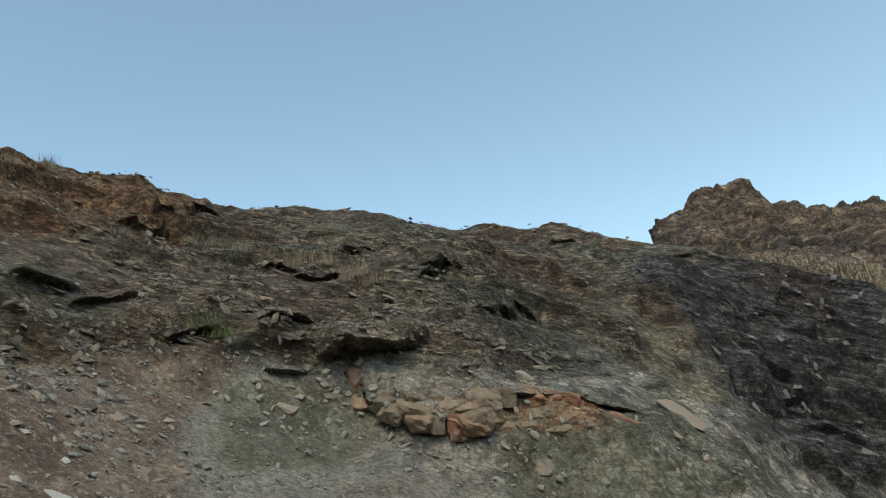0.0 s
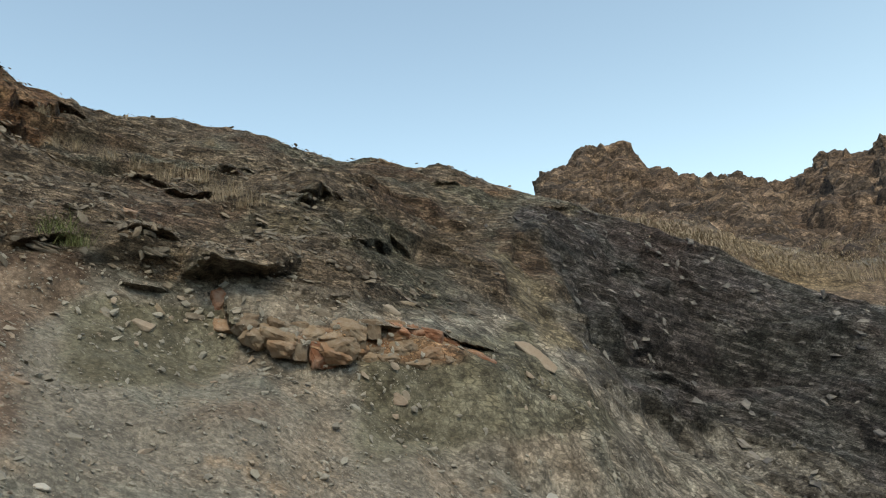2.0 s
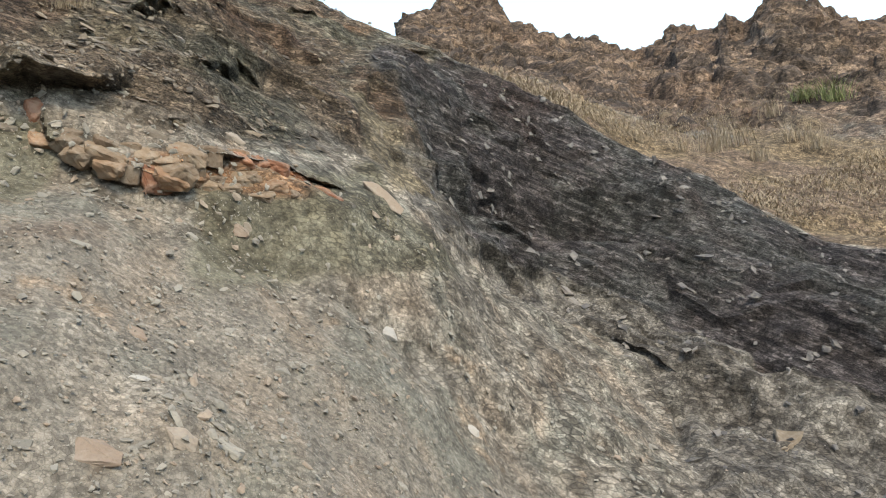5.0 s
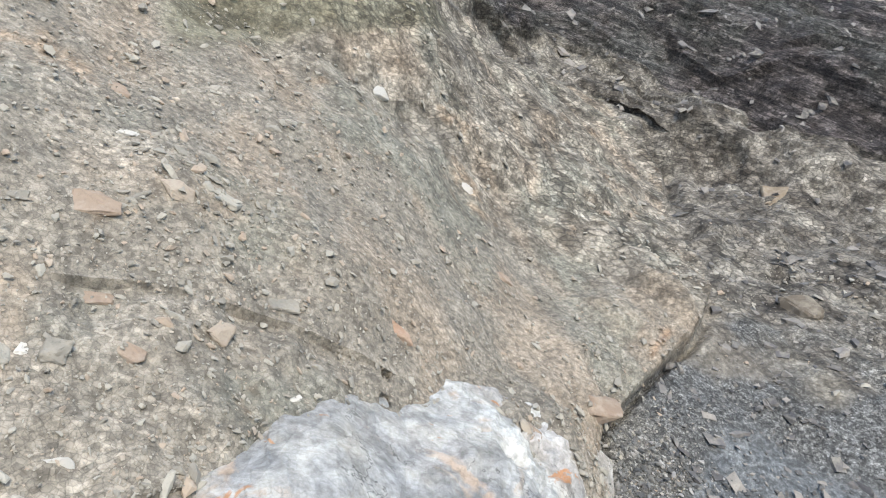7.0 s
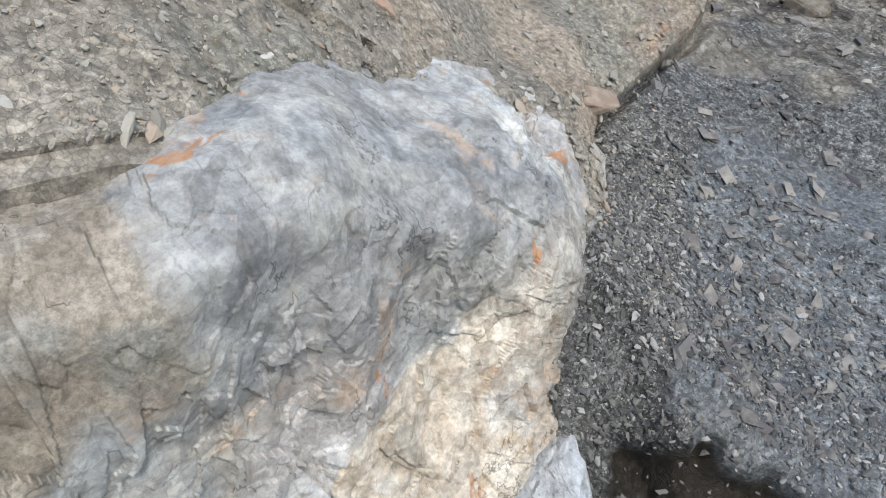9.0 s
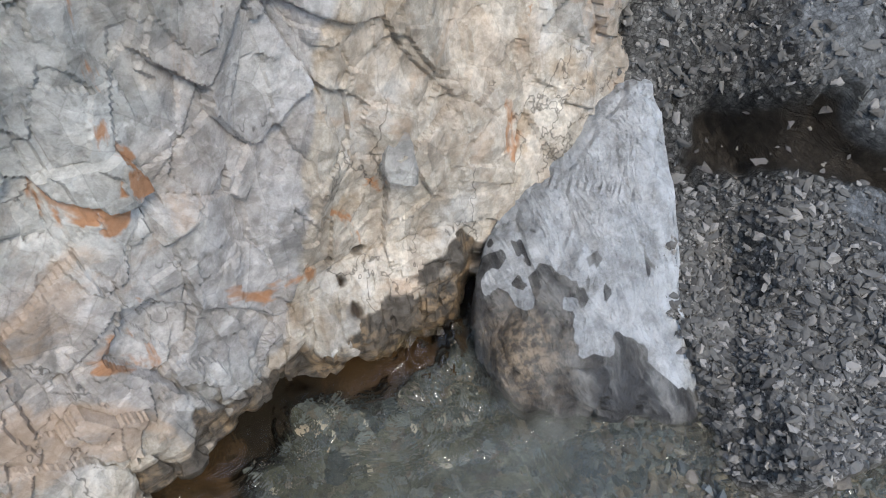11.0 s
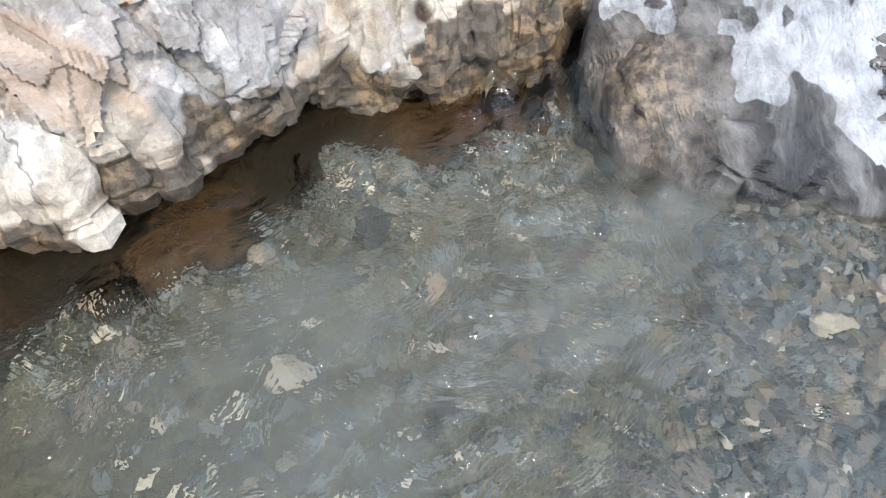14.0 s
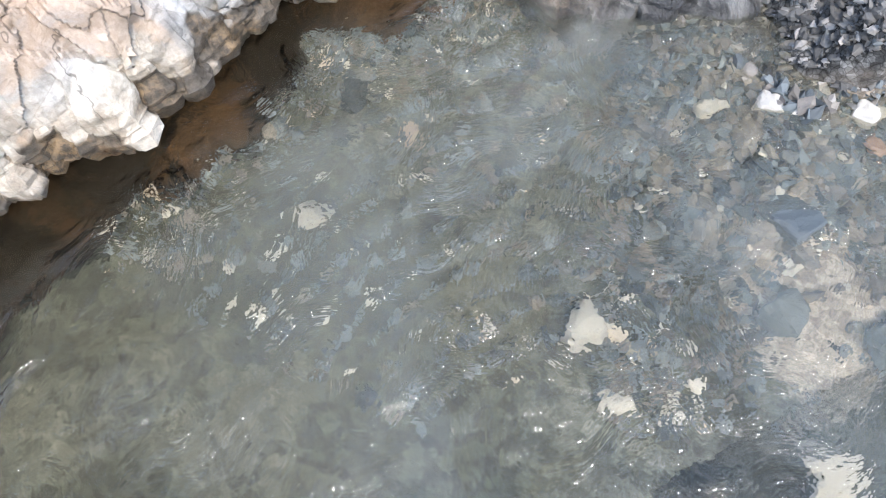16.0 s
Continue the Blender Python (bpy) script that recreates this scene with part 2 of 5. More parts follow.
    gravel = g.toned(g.toned(gravel, g.grains(150, None, 0.55, 1.5, 0.4)), g.grains(60, None, 0.75, 1.25, 0.6))
    bed = g.mix(g.ramp(fine, 0.35, 0.7), (0.0562, 0.06, 0.0525), (0.128, 0.131, 0.112))
    silt = g.mix(g.ramp(mid, 0.35, 0.65), (0.055, 0.0578, 0.044), (0.0935, 0.0935, 0.0743))
    # Brown growth at the rock foot; shade under the overhang put into its colour.
    algae_shade = g.mix(g.ramp(mid, 0.45, 0.62), (0.016, 0.012, 0.008), (0.065, 0.036, 0.015))
    pale_gravel = g.toned(g.mix(g.ramp(mid, 0.38, 0.64), (0.0867, 0.0918, 0.0969), (0.145, 0.149, 0.15)), g.grains(120, None, 0.75, 1.25, 0.7))
    c = scree
    # The near-black entry is the shade inside the gravel hole, put in as colour.
    for key, colour in (("brown", brown), ("olive", olive), ("shale", shale), ("clay", clay), ("yellow", yellow), ("rust", rust), ("dark", dark), ("straw", straw), ("peak", peak), ("gravel", gravel), ("bed", bed), ("silt", silt), ("algae_shade", algae_shade), ("pale_gravel", pale_gravel), ("shaded_pit", (0.045, 0.037, 0.029)), ("bar", g.mix(g.ramp(mid, 0.35, 0.65), (0.24, 0.205, 0.175), (0.31, 0.275, 0.24)))):
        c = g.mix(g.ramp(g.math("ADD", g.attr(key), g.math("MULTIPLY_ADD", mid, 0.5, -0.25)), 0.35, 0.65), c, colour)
    c = g.mix(g.ramp(g.attr("open"), 0.0, 1.0, 0.3, 0.9), c, g.mix(g.ramp(speck, 0.38, 0.62), (0.42, 0.40, 0.38), (1.5, 1.5, 1.5)), "MULTIPLY")
    c = g.toned(c, g.ramp(grit, 0.38, 0.62, 0.7, 1.3), 0.9)
    flakes = g.grains(20, g.warp(9, 0.014, g.beds(0.24, -0.05, (1.0, 1.0, 2.8))), 0.56, 1.28, 0.36, 0.13)
    stones = g.grains(46, g.warp(18, 0.008), 0.54, 1.24, 0.45, 0.12)
    c = g.toned(c, g.mix(g.ramp(mid, 0.42, 0.58), flakes, stones), g.attr("open"))
    c = g.toned(c, g.grains(110, g.warp(50, 0.003), 0.84, 1.12, 0.78, 0.12), g.math("SUBTRACT", 1.0, g.attr("open")))
    n = g.bump(fine, 0.5, 0.006)
    n = g.bump(speck, 0.5, 0.014, n)
    n = g.bump(mid, 0.6, 0.04, n)
    n = g.bump(g.math("MULTIPLY", leaf, g.attr("shale")), 1.0, 0.14, n)
    n = g.bump(g.math("MULTIPLY", sheet, g.attr("shale")), 1.0, 0.05, n)
    n = g.bump(g.math("MULTIPLY", lines, g.attr("dark")), 1.0, 0.16, n)
    n = g.bump(g.math("MULTIPLY", hairs, g.attr("dark")), 1.0, 0.05, n)
    return g.finish(c, 0.92, n)


def limestone_material():
    g = Graph("limestone")
    big, mid, fine = g.noise(2.2, 4), g.noise(11, 6, 0.6), g.noise(70, 6, 0.72)
    streak = g.noise(24, 6, 0.66, g.stretch((1, 1, 0.35)), 0.5)
    broad = g.noise(4.5, 4, 0.55)
    # bedded grey face: cool grey plates with tan and mauve ones among them
    grey = g.mix(g.ramp(mid, 0.36, 0.64), (0.353, 0.357, 0.35), (0.475, 0.468, 0.441))
    grey = g.mix(g.ramp(broad, 0.50, 0.62, 0, 0.75), grey, (0.461, 0.407, 0.346))
    grey = g.mix(g.ramp(big, 0.50, 0.62, 0, 0.6), grey, (0.387, 0.363, 0.359))
    cream = g.mix(g.ramp(streak, 0.38, 0.62), (0.444, 0.38, 0.311), (0.545, 0.495, 0.424))
    cream = g.mix(g.ramp(g.noise(13, 5, 0.62), 0.56, 0.68, 0, 0.7), cream, (0.356, 0.27, 0.185))
    cream = g.mix(g.ramp(g.noise(5.5, 5, 0.6), 0.54, 0.64, 0, 0.7), cream, (0.462, 0.445, 0.416))
    c = g.mix(g.ramp(g.math("ADD", g.attr("cream"), g.math("MULTIPLY_ADD", mid, 0.8, -0.4)), 0.3, 0.75), grey, cream)
    # Upper rock and right end darkened in colour to offset the light they catch.
    c = g.mix(g.math("MULTIPLY", g.attr("high"), 0.85), c, g.mix(g.ramp(mid, 0.36, 0.64), (0.225, 0.225, 0.228), (0.319, 0.313, 0.298)))
    facet = g.warp(4, 0.04, g.stretch((1, 1, 0.6)))
    c = g.toned(c, g.grains(8, facet, 0.84, 1.10, 0.92, 0.012))
    c = g.toned(c, g.grains(21, g.warp(9, 0.014, g.stretch((1, 1, 0.7))), 0.86, 1.10, 0.86, 0.02))
    c = g.toned(c, g.ramp(fine, 0.36, 0.64, 0.80, 1.16))
    # iron stains
    c = g.mix(g.ramp(g.noise(5, 6, 0.62, None, 0.6), 0.57, 0.66, 0, 0.6), c, (0.448, 0.32, 0.224))
    c = g.mix(g.ramp(g.noise(8.5, 5, 0.6, facet, 0.9), 0.63, 0.68, 0, 0.85), c, (0.40, 0.19, 0.085))
    dust = g.mix(g.ramp(mid, 0.35, 0.65), (0.238, 0.202, 0.162), (0.297, 0.259, 0.21))
    dust = g.toned(g.mix(g.ramp(broad, 0.5, 0.62, 0, 0.7), dust, (0.243, 0.238, 0.213)), g.ramp(g.noise(90, 7, 0.8), 0.38, 0.62, 0.7, 1.25))
    c = g.mix(g.ramp(g.math("ADD", g.attr("old"), g.math("MULTIPLY_ADD", mid, 1.6, -0.8)), 0.2, 0.8), c, dust)
    joints = g.seams(g.noise(7, 5, 0.6, g.warp(3, 0.06, g.stretch((1, 1, 0.6)))), 0.008, 0.35)
    c = g.toned(c, joints, g.ramp(g.noise(6, 3), 0.5, 0.58, 0, 0.9))
    speck = g.noise(22, 10, 0.76, None, 0.3)
    c = g.mix(1.0, c, g.mix(g.ramp(speck, 0.36, 0.62), (0.76, 0.74, 0.71), (1.12, 1.12, 1.12)), "MULTIPLY")
    c = g.mix(g.ramp(g.attr("crack"), 0.7, 1.0, 0, 0.6), c, (0.13, 0.105, 0.085))
    # Shade inside the small holes is put in as dark colour.
    c = g.mix(g.attr("hole"), c, (0.06, 0.045, 0.035))
    soaked = g.mix(g.ramp(mid, 0.42, 0.6), (0.075, 0.066, 0.056), (0.21, 0.14, 0.075))
    c = g.mix(g.ramp(g.attr("wet"), 0.3, 0.7, 0, 0.92), c, g.mix(g.ramp(fine, 0.40, 0.60), (0.03, 0.024, 0.018), soaked))
    n = g.bump(fine, 0.7, 0.004)
    n = g.bump(speck, 0.7, 0.010, n)
    return g.finish(c, g.ramp(g.attr("wet"), 0.3, 0.8, 0.85, 0.35), n)


def boulder_material():
    g = Graph("boulder_rock")
    mid, fine = g.noise(14, 6, 0.6), g.noise(85, 5, 0.65)
    streak = g.noise(22, 5, 0.6, g.stretch((1.4, 0.5, 0.5)), 0.4)
    c = g.mix(g.ramp(mid, 0.35, 0.65), (0.30, 0.31, 0.32), (0.43, 0.435, 0.44))
    c = g.mix(g.ramp(streak, 0.5, 0.7, 0, 0.7), c, (0.42, 0.435, 0.45))
    c = g.mix(g.ramp(fine, 0.6, 0.72, 0, 0.5), c, (0.30, 0.29, 0.27))
    c = g.mix(g.ramp(g.math("ADD", g.attr("crest"), g.math("MULTIPLY_ADD", mid, 0.8, -0.4)), 0.4, 0.7), c, (0.43, 0.445, 0.46))
    damp = g.mix(g.attr("knob"), g.mix(g.ramp(streak, 0.4, 0.62), (0.06, 0.06, 0.062), (0.19, 0.188, 0.182)), g.mix(g.ramp(fine, 0.42, 0.6), (0.10, 0.085, 0.07), (0.27, 0.21, 0.15)))
    c = g.mix(g.ramp(g.attr("wet"), 0.35, 0.6), c, damp)
    speck = g.noise(30, 10, 0.76)
    c = g.mix(1.0, c, g.mix(g.ramp(speck, 0.34, 0.62), (0.68, 0.67, 0.66), (1.2, 1.2, 1.2)), "MULTIPLY")
    n = g.bump(fine, 0.8, 0.006)
    n = g.bump(speck, 0.8, 0.012, n)
    n = g.bump(streak, 1.0, 0.02, n)
    return g.finish(c, g.ramp(g.attr("wet"), 0.3, 0.8, 0.85, 0.4), n)


def stone_material(name, low, high, tint, wear=0.35, rough=0.88):
    """Broken stone; each piece has its own tone."""
    g = Graph(name)
    pick = g.math("FRACT", g.math("ADD", g.island(), g.object_random()))
    mid, fine = g.noise(28, 5, 0.6), g.noise(160, 4, 0.65)
    c = g.mix(pick, low, high)
    c = g.mix(g.ramp(g.math("FRACT", g.math("MULTIPLY", pick, 7.3)), 0.72, 0.9, 0, 0.8), c, tint)
    c = g.mix(g.ramp(mid, 0.4, 0.7, 0, wear), c, (0.36, 0.32, 0.26))
    c = g.mix(g.ramp(fine, 0.5, 0.75, 0, wear), c, tuple(v * 0.5 for v in low))
    return g.finish(c, rough, g.bump(fine, 0.5, 0.004))


def water_material():
    m = bpy.data.materials.new("stream_water")
    m.use_nodes = True
    nt = m.node_tree
    nt.nodes.remove(nt.nodes["Principled BSDF"])
    out = nt.nodes["Material Output"]
    def add(kind, **values):
        n = nt.nodes.new(kind)
        for key, v in values.items():
            n.inputs[key].default_value = v
        return n
    clear, murk, gloss = add("ShaderNodeBsdfRefraction", Color=(0.87, 0.88, 0.84, 1), Roughness=0.02, IOR=1.33), add("ShaderNodeBsdfDiffuse", Color=(0.165, 0.18, 0.17, 1)), add("ShaderNodeBsdfGlossy", Color=(1, 1, 1, 1), Roughness=0.03)
    wave, small, bump, fres = add("ShaderNodeTexNoise", Scale=11.0, Detail=4.0, Distortion=1.2), add("ShaderNodeTexNoise", Scale=42.0, Detail=3.0), add("ShaderNodeBump", Strength=1.0, Distance=0.026), add("ShaderNodeFresnel", IOR=1.33)
    both = add("ShaderNodeMath")
    both.operation = "MULTIPLY_ADD"
    both.inputs[1].default_value = 0.25
    geo = nt.nodes.new("ShaderNodeNewGeometry")
    body, top = add("ShaderNodeMixShader", Fac=0.14), nt.nodes.new("ShaderNodeMixShader")
    li = nt.links.new
    for n in (wave, small):
        li(geo.outputs["Position"], n.inputs["Vector"])
    li(small.outputs["Fac"], both.inputs[0]), li(wave.outputs["Fac"], both.inputs[2]), li(both.outputs[0], bump.inputs["Height"])
    li(bump.outputs["Normal"], clear.inputs["Normal"]), li(bump.outputs["Normal"], gloss.inputs["Normal"]), li(bump.outputs["Normal"], fres.inputs["Normal"])
    li(clear.outputs[0], body.inputs[1]), li(murk.outputs[0], body.inputs[2])
    li(fres.outputs[0], top.inputs["Fac"]), li(body.outputs[0], top.inputs[1]), li(gloss.outputs[0], top.inputs[2])
    amount = nt.nodes.new("ShaderNodeAttribute")
    amount.attribute_name = "murk"
    li(amount.outputs["Fac"], body.inputs["Fac"])
    li(top.outputs[0], out.inputs["Surface"])
    return m


GROUND, LIME, WATER, BOULDER = ground_material(), limestone_material(), water_material(), boulder_material()
SCREE_STONE = stone_material("scree_stone", (0.16, 0.145, 0.122), (0.28, 0.26, 0.22), (0.28, 0.21, 0.155))
SHALE_STONE = stone_material("shale_stone", (0.055, 0.045, 0.036), (0.145, 0.118, 0.09), (0.19, 0.145, 0.10))
DARK_STONE = stone_material("dark_stone", (0.045, 0.043, 0.045), (0.13, 0.12, 0.115), (0.2, 0.18, 0.16))
GRAVEL_STONE = stone_material("gravel_stone", (0.05, 0.05, 0.051), (0.13, 0.128, 0.123), (0.30, 0.285, 0.27), 0.15)
# Bed stones tinted bluish in place of sky reflected on the water.
BED_STONE = stone_material("bed_stone", (0.03, 0.038, 0.044), (0.14, 0.158, 0.165), (0.14, 0.12, 0.098), 0.04, 0.5)
RUST_STONE = stone_material("rust_stone", (0.20, 0.145, 0.108), (0.28, 0.22, 0.17), (0.25, 0.15, 0.10))
PALE_STONE = stone_material("pale_stone", (0.30, 0.285, 0.26), (0.46, 0.43, 0.385), (0.42, 0.33, 0.25))

# ---- the lie of the land, by bearing (degrees from ahead to the right) round a point in the stream ----
CX, CY, EYE_Z = 0.2, -0.2, 1.62
BEARINGS = (-180, -120, -90, -60, -35, -15, 0, 12, 20, 28, 36, 45, 55, 75, 105, 150, 180)
# each line of the land: distances and heights at those bearings
LINES = {
    "lip": ((1.6, 1.5, .95, .84, .82, .81, .82, .92, 1.03, 1.10, 1.16, 1.05, 1.05, 1.1, 1.3, 1.5, 1.6), (.15, .15, .6, 1.14, 1.05, 1.03, 1.0, .86, .73, .66, .43, .24, .18, .12, .12, .15, .15)),
    "scree": ((2.2, 2.2, 1.6, 1.4, 1.3, 1.3, 1.35, 1.4, 1.45, 1.4, 1.35, 1.4, 1.4, 1.5, 1.8, 2.1, 2.2), (.2, .25, 1.0, 1.75, 1.70, 1.48, 1.33, 1.14, .94, .68, .42, .28, .2, .15, .18, .2, .2)),
    "block_foot": ((3, 3, 2.3, 2.0, 2.1, 2.3, 2.38, 2.4, 2.5, 2.2, 2.2, 2.2, 2.2, 2.3, 2.6, 3, 3), (.3, .4, 1.3, 2.2, 2.3, 1.98, 1.75, 1.45, 1.2, .75, .55, .38, .28, .2, .2, .3, .3)),
    "block_top": ((4, 4, 3, 2.6, 2.45, 2.5, 2.55, 2.6, 2.9, 3.0, 3.2, 3.1, 3, 3, 3.4, 4, 4), (.4, .5, 1.6, 2.7, 2.6, 2.3, 2.12, 1.82, 1.5, .95, .70, .45, .35, .25, .25, .4, .4)),
    "slope": ((5, 5, 3.8, 3.6, 3.4, 3.3, 3.3, 3.6, 3.7, 5.0, 4.6, 4.0, 4, 4, 4.5, 5, 5), (.5, .6, 2.1, 3.5, 3.25, 2.75, 2.6, 2.25, 1.85, 1.2, .78, .55, .45, .3, .3, .5, .5)),
    "gully": ((6, 6, 5, 4.8, 4.6, 4.6, 4.8, 5.2, 5.2, 5.9, 5.7, 5.3, 5.3, 5.3, 5.6, 6, 6), (.7, .8, 2.7, 4.4, 4.0, 3.4, 3.35, 3.05, 2.7, 2.05, 1.5, 1.1, .85, .6, .4, .7, .7)),
    "crest": ((8, 8, 6.5, 6.5, 6.3, 6.1, 6.2, 7.3, 6.6, 6.8, 7.0, 6.8, 6.5, 6.5, 7, 8, 8), (1, 1.2, 3.4, 5.2, 4.97, 4.52, 4.13, 4.22, 3.5, 3.08, 2.52, 1.88, 1.3, 1.0, .6, 1, 1)),
    "hollow": ((10, 10, 8, 7.5, 7.3, 7.2, 7.4, 8.5, 7.6, 7.6, 7.7, 7.6, 7.5, 7.5, 8.5, 10, 10), (1.5, 1.8, 4, 5.4, 4.9, 4.3, 4.0, 4.2, 3.55, 3.05, 2.4, 1.8, 1.3, 1.2, .9, 1.5, 1.5)),
    "bench": ((14, 14, 11, 10, 9.5, 9.5, 10, 11, 11, 12, 13, 14, 14, 14, 14, 14, 14), (2.5, 2.8, 5, 5.8, 5.0, 4.4, 4.3, 4.7, 4.5, 4.5, 3.95, 4.0, 3.7, 3.0, 2, 2.5, 2.5)),
}
SKYLINE = ((-180, 12), (-90, 18), (-60, 20), (0, 17), (14, 17), (16.8, 17.4), (17.3, 18.2), (18.6, 18.9), (20.7, 19.0), (22.4, 19.4), (24.5, 19.3), (25.3, 18.1), (27.5, 17.0), (29.4, 16.2), (32.9, 15.6), (36.2, 14.3),
           (37.4, 15.2), (38.6, 16.2), (40, 16), (41.1, 15.1), (42.2, 16), (43.5, 15.4), (44.8, 16.5), (45.8, 16.8), (47.3, 15.8), (48.4, 15.3), (50.6, 14.1), (55, 13.8), (62, 14.5), (75, 12), (110, 8), (180, 12))
# the near crest, as an angle above the eye
CREST = ((-60, 29), (-34, 28), (-30, 27.6), (-26, 27.2), (-22.8, 26.5), (-18.7, 25.1), (-13.7, 24.8), (-9.9, 24.3), (-7.2, 24.1), (-4.6, 23.5), (-1.6, 22.4), (1, 21.5), (3.8, 21.4), (7, 20.7), (9.8, 20.5), (11.8, 19.8), (13.8, 18.7), (16.7, 17.6), (17.9, 17), (21.5, 15.3), (26.9, 12.8), (30.9, 10.8), (33.7, 8.5), (37.5, 6.1), (42.8, 3), (48.1, -.6), (56, -3))
FAR = ((-180, 22), (-60, 16), (0, 14), (12, 14), (17, 15), (28, 17), (36, 21), (45, 20), (60, 20), (90, 24), (180, 22))
WET_EDGE = ((-180, 1.4), (-100, 1.0), (-60, .9), (0, .95), (22, 1.0), (28.5, .95), (32, .66), (37, .56), (43, .53), (52, .50), (58, .51), (64, .62), (75, .85), (100, 1.1), (150, 1.35), (180, 1.4))


FOOT = ((-80, .77), (-45, .67), (-31, .64), (-27, .60), (-23, .63), (-18, .60), (-13, .635), (-8.8, .615), (-6.6, .665), (-4, .668), (0, .65), (4, .635), (8, .65), (11, .675), (13.5, .69), (15, .74), (18, .77), (21, .80), (24, .84), (27, .88), (30, .92), (33, .98), (36, 1.07), (39, 1.2))
FACE = ((-80, .77), (-45, .67), (-31, .64), (-23, .63), (-18, .62), (-13, .635), (-8.8, .63), (-6, .67), (-4, .72), (3, .735), (13, .745), (18, .765), (21, .80), (24, .84), (27, .88), (30, .92), (33, .99), (35, 1.1), (37, 1.28))
TOP = ((-80, .78), (-45, .66), (-20, .66), (-4, .66), (0, .68), (10, .76), (20, .86), (27, .94), (31, 1.0), (33, 1.07), (35, 1.17), (37, 1.32))
TOP_Z = ((-80, 1.1), (-45, .96), (-20, .95), (-6, .93), (0, .95), (7, .95), (11, .92), (17, .83), (25, .76), (31, .62), (33, .53), (35, .40), (37, .2))


def curve(table, a):
    return np.interp(a, [p[0] for p in table], [p[1] for p in table])


def land(a, rows):
    """Base surface: (rows, bearings) arrays of distance and height, and the station number of each row."""
    far_r = curve(FAR, a)
    far_z = EYE_Z + far_r * np.tan(np.radians(curve(SKYLINE, a)))
    edge = curve(WET_EDGE, a)
    st = [(edge * 0 + 0.02, edge * 0 - 0.07), (edge * 0.55, edge * 0 - 0.065), (edge, edge * 0 - 0.005)]
    soft = np.exp(-0.5 * (np.arange(-30, 31) / 9.0) ** 2)
    soft /= soft.sum()
    fine_a = np.arange(-200, 200.01, 0.25)
    for key, (rr, zz) in LINES.items():
        both = []
        for values in (rr, zz):
            wide = np.interp((fine_a + 180) % 360 - 180, BEARINGS, values)
            both.append(np.interp(a, fine_a, np.convolve(np.pad(wide, 30, "edge"), soft, "valid")))
        if key == "crest":
            near = ramp(a, -58, -50) * (1 - ramp(a, 50, 56))
            both[1] = both[1] * (1 - near) + (EYE_Z + both[0] * np.tan(np.radians(curve(CREST, a) - 0.25))) * near
        st.append(tuple(both))
    st += [(far_r, far_z), (far_r * 1.15, far_z * 0.97), (far_r * 3, far_z * 0.8), (far_r * 12, far_z * 0.7), (far_r * 90, far_z * 0.5)]
    R, Z = np.array([s[0] for s in st]), np.array([s[1] for s in st])
    u = np.concatenate([np.linspace(k, k + 1, n, endpoint=False) for k, n in enumerate(rows)] + [[len(rows)]])
    i = np.minimum(u.astype(int), len(rows) - 1)
    f = (u - i)[:, None]
    sag = np.where((i == 2)[:, None], f ** (1 + 0.9 * ramp(a, 26, 32)[None, :]), f)
    return R[i] * (1 - f) + R[i + 1] * f, Z[i] * (1 - sag) + Z[i + 1] * sag, u


ROWS = (16, 30, 40, 70, 110, 50, 95, 105, 110, 12, 50, 75, 6, 5, 5, 4)
A = np.concatenate([np.arange(-180, -50, 3.0), np.arange(-50, -38, 0.5), np.arange(-38, 72, 0.17), np.arange(72, 90, 0.5), np.arange(90, 179.9, 3.0)])


KINDS = {}
LEDGES = ((-1.9, 18.9, 1.9, 1.0, .12, .22), (.3, 16.6, 2.8, 2.0, .15, .36), (-6.5, 13.4, 4.6, 2.2, .08, .40), (4.3, 13.4, 3.0, 2.0, .3, .26), (-12.6, 18.4, 3.2, 1.5, .1, .22), (-6.5, 20.6, 2.4, 1.1, .1, .22), (-10.5, 17.8, 2.2, 1.4, .15, .24),
          (-13.4, 15.3, 2.2, 1.2, .2, .2), (-22, 23.6, 4.5, 1.8, 0, .42), (-26.7, 18.8, 2.6, .9, 0, .15), (-13.7, 12.5, 1.8, .7, .1, .12), (1.4, 10.6, .9, .7, .1, .1), (10.3, 18.2, 1.4, .9, .2, .15), (15.8, 16.3, 2.6, .9, .1, .2), (19.2, 15.6, 1.6, .7, .2, .15), (-20.5, 15.8, 2.2, .8, .1, .15), (-31, 20, 2.6, 1, 0, .15))


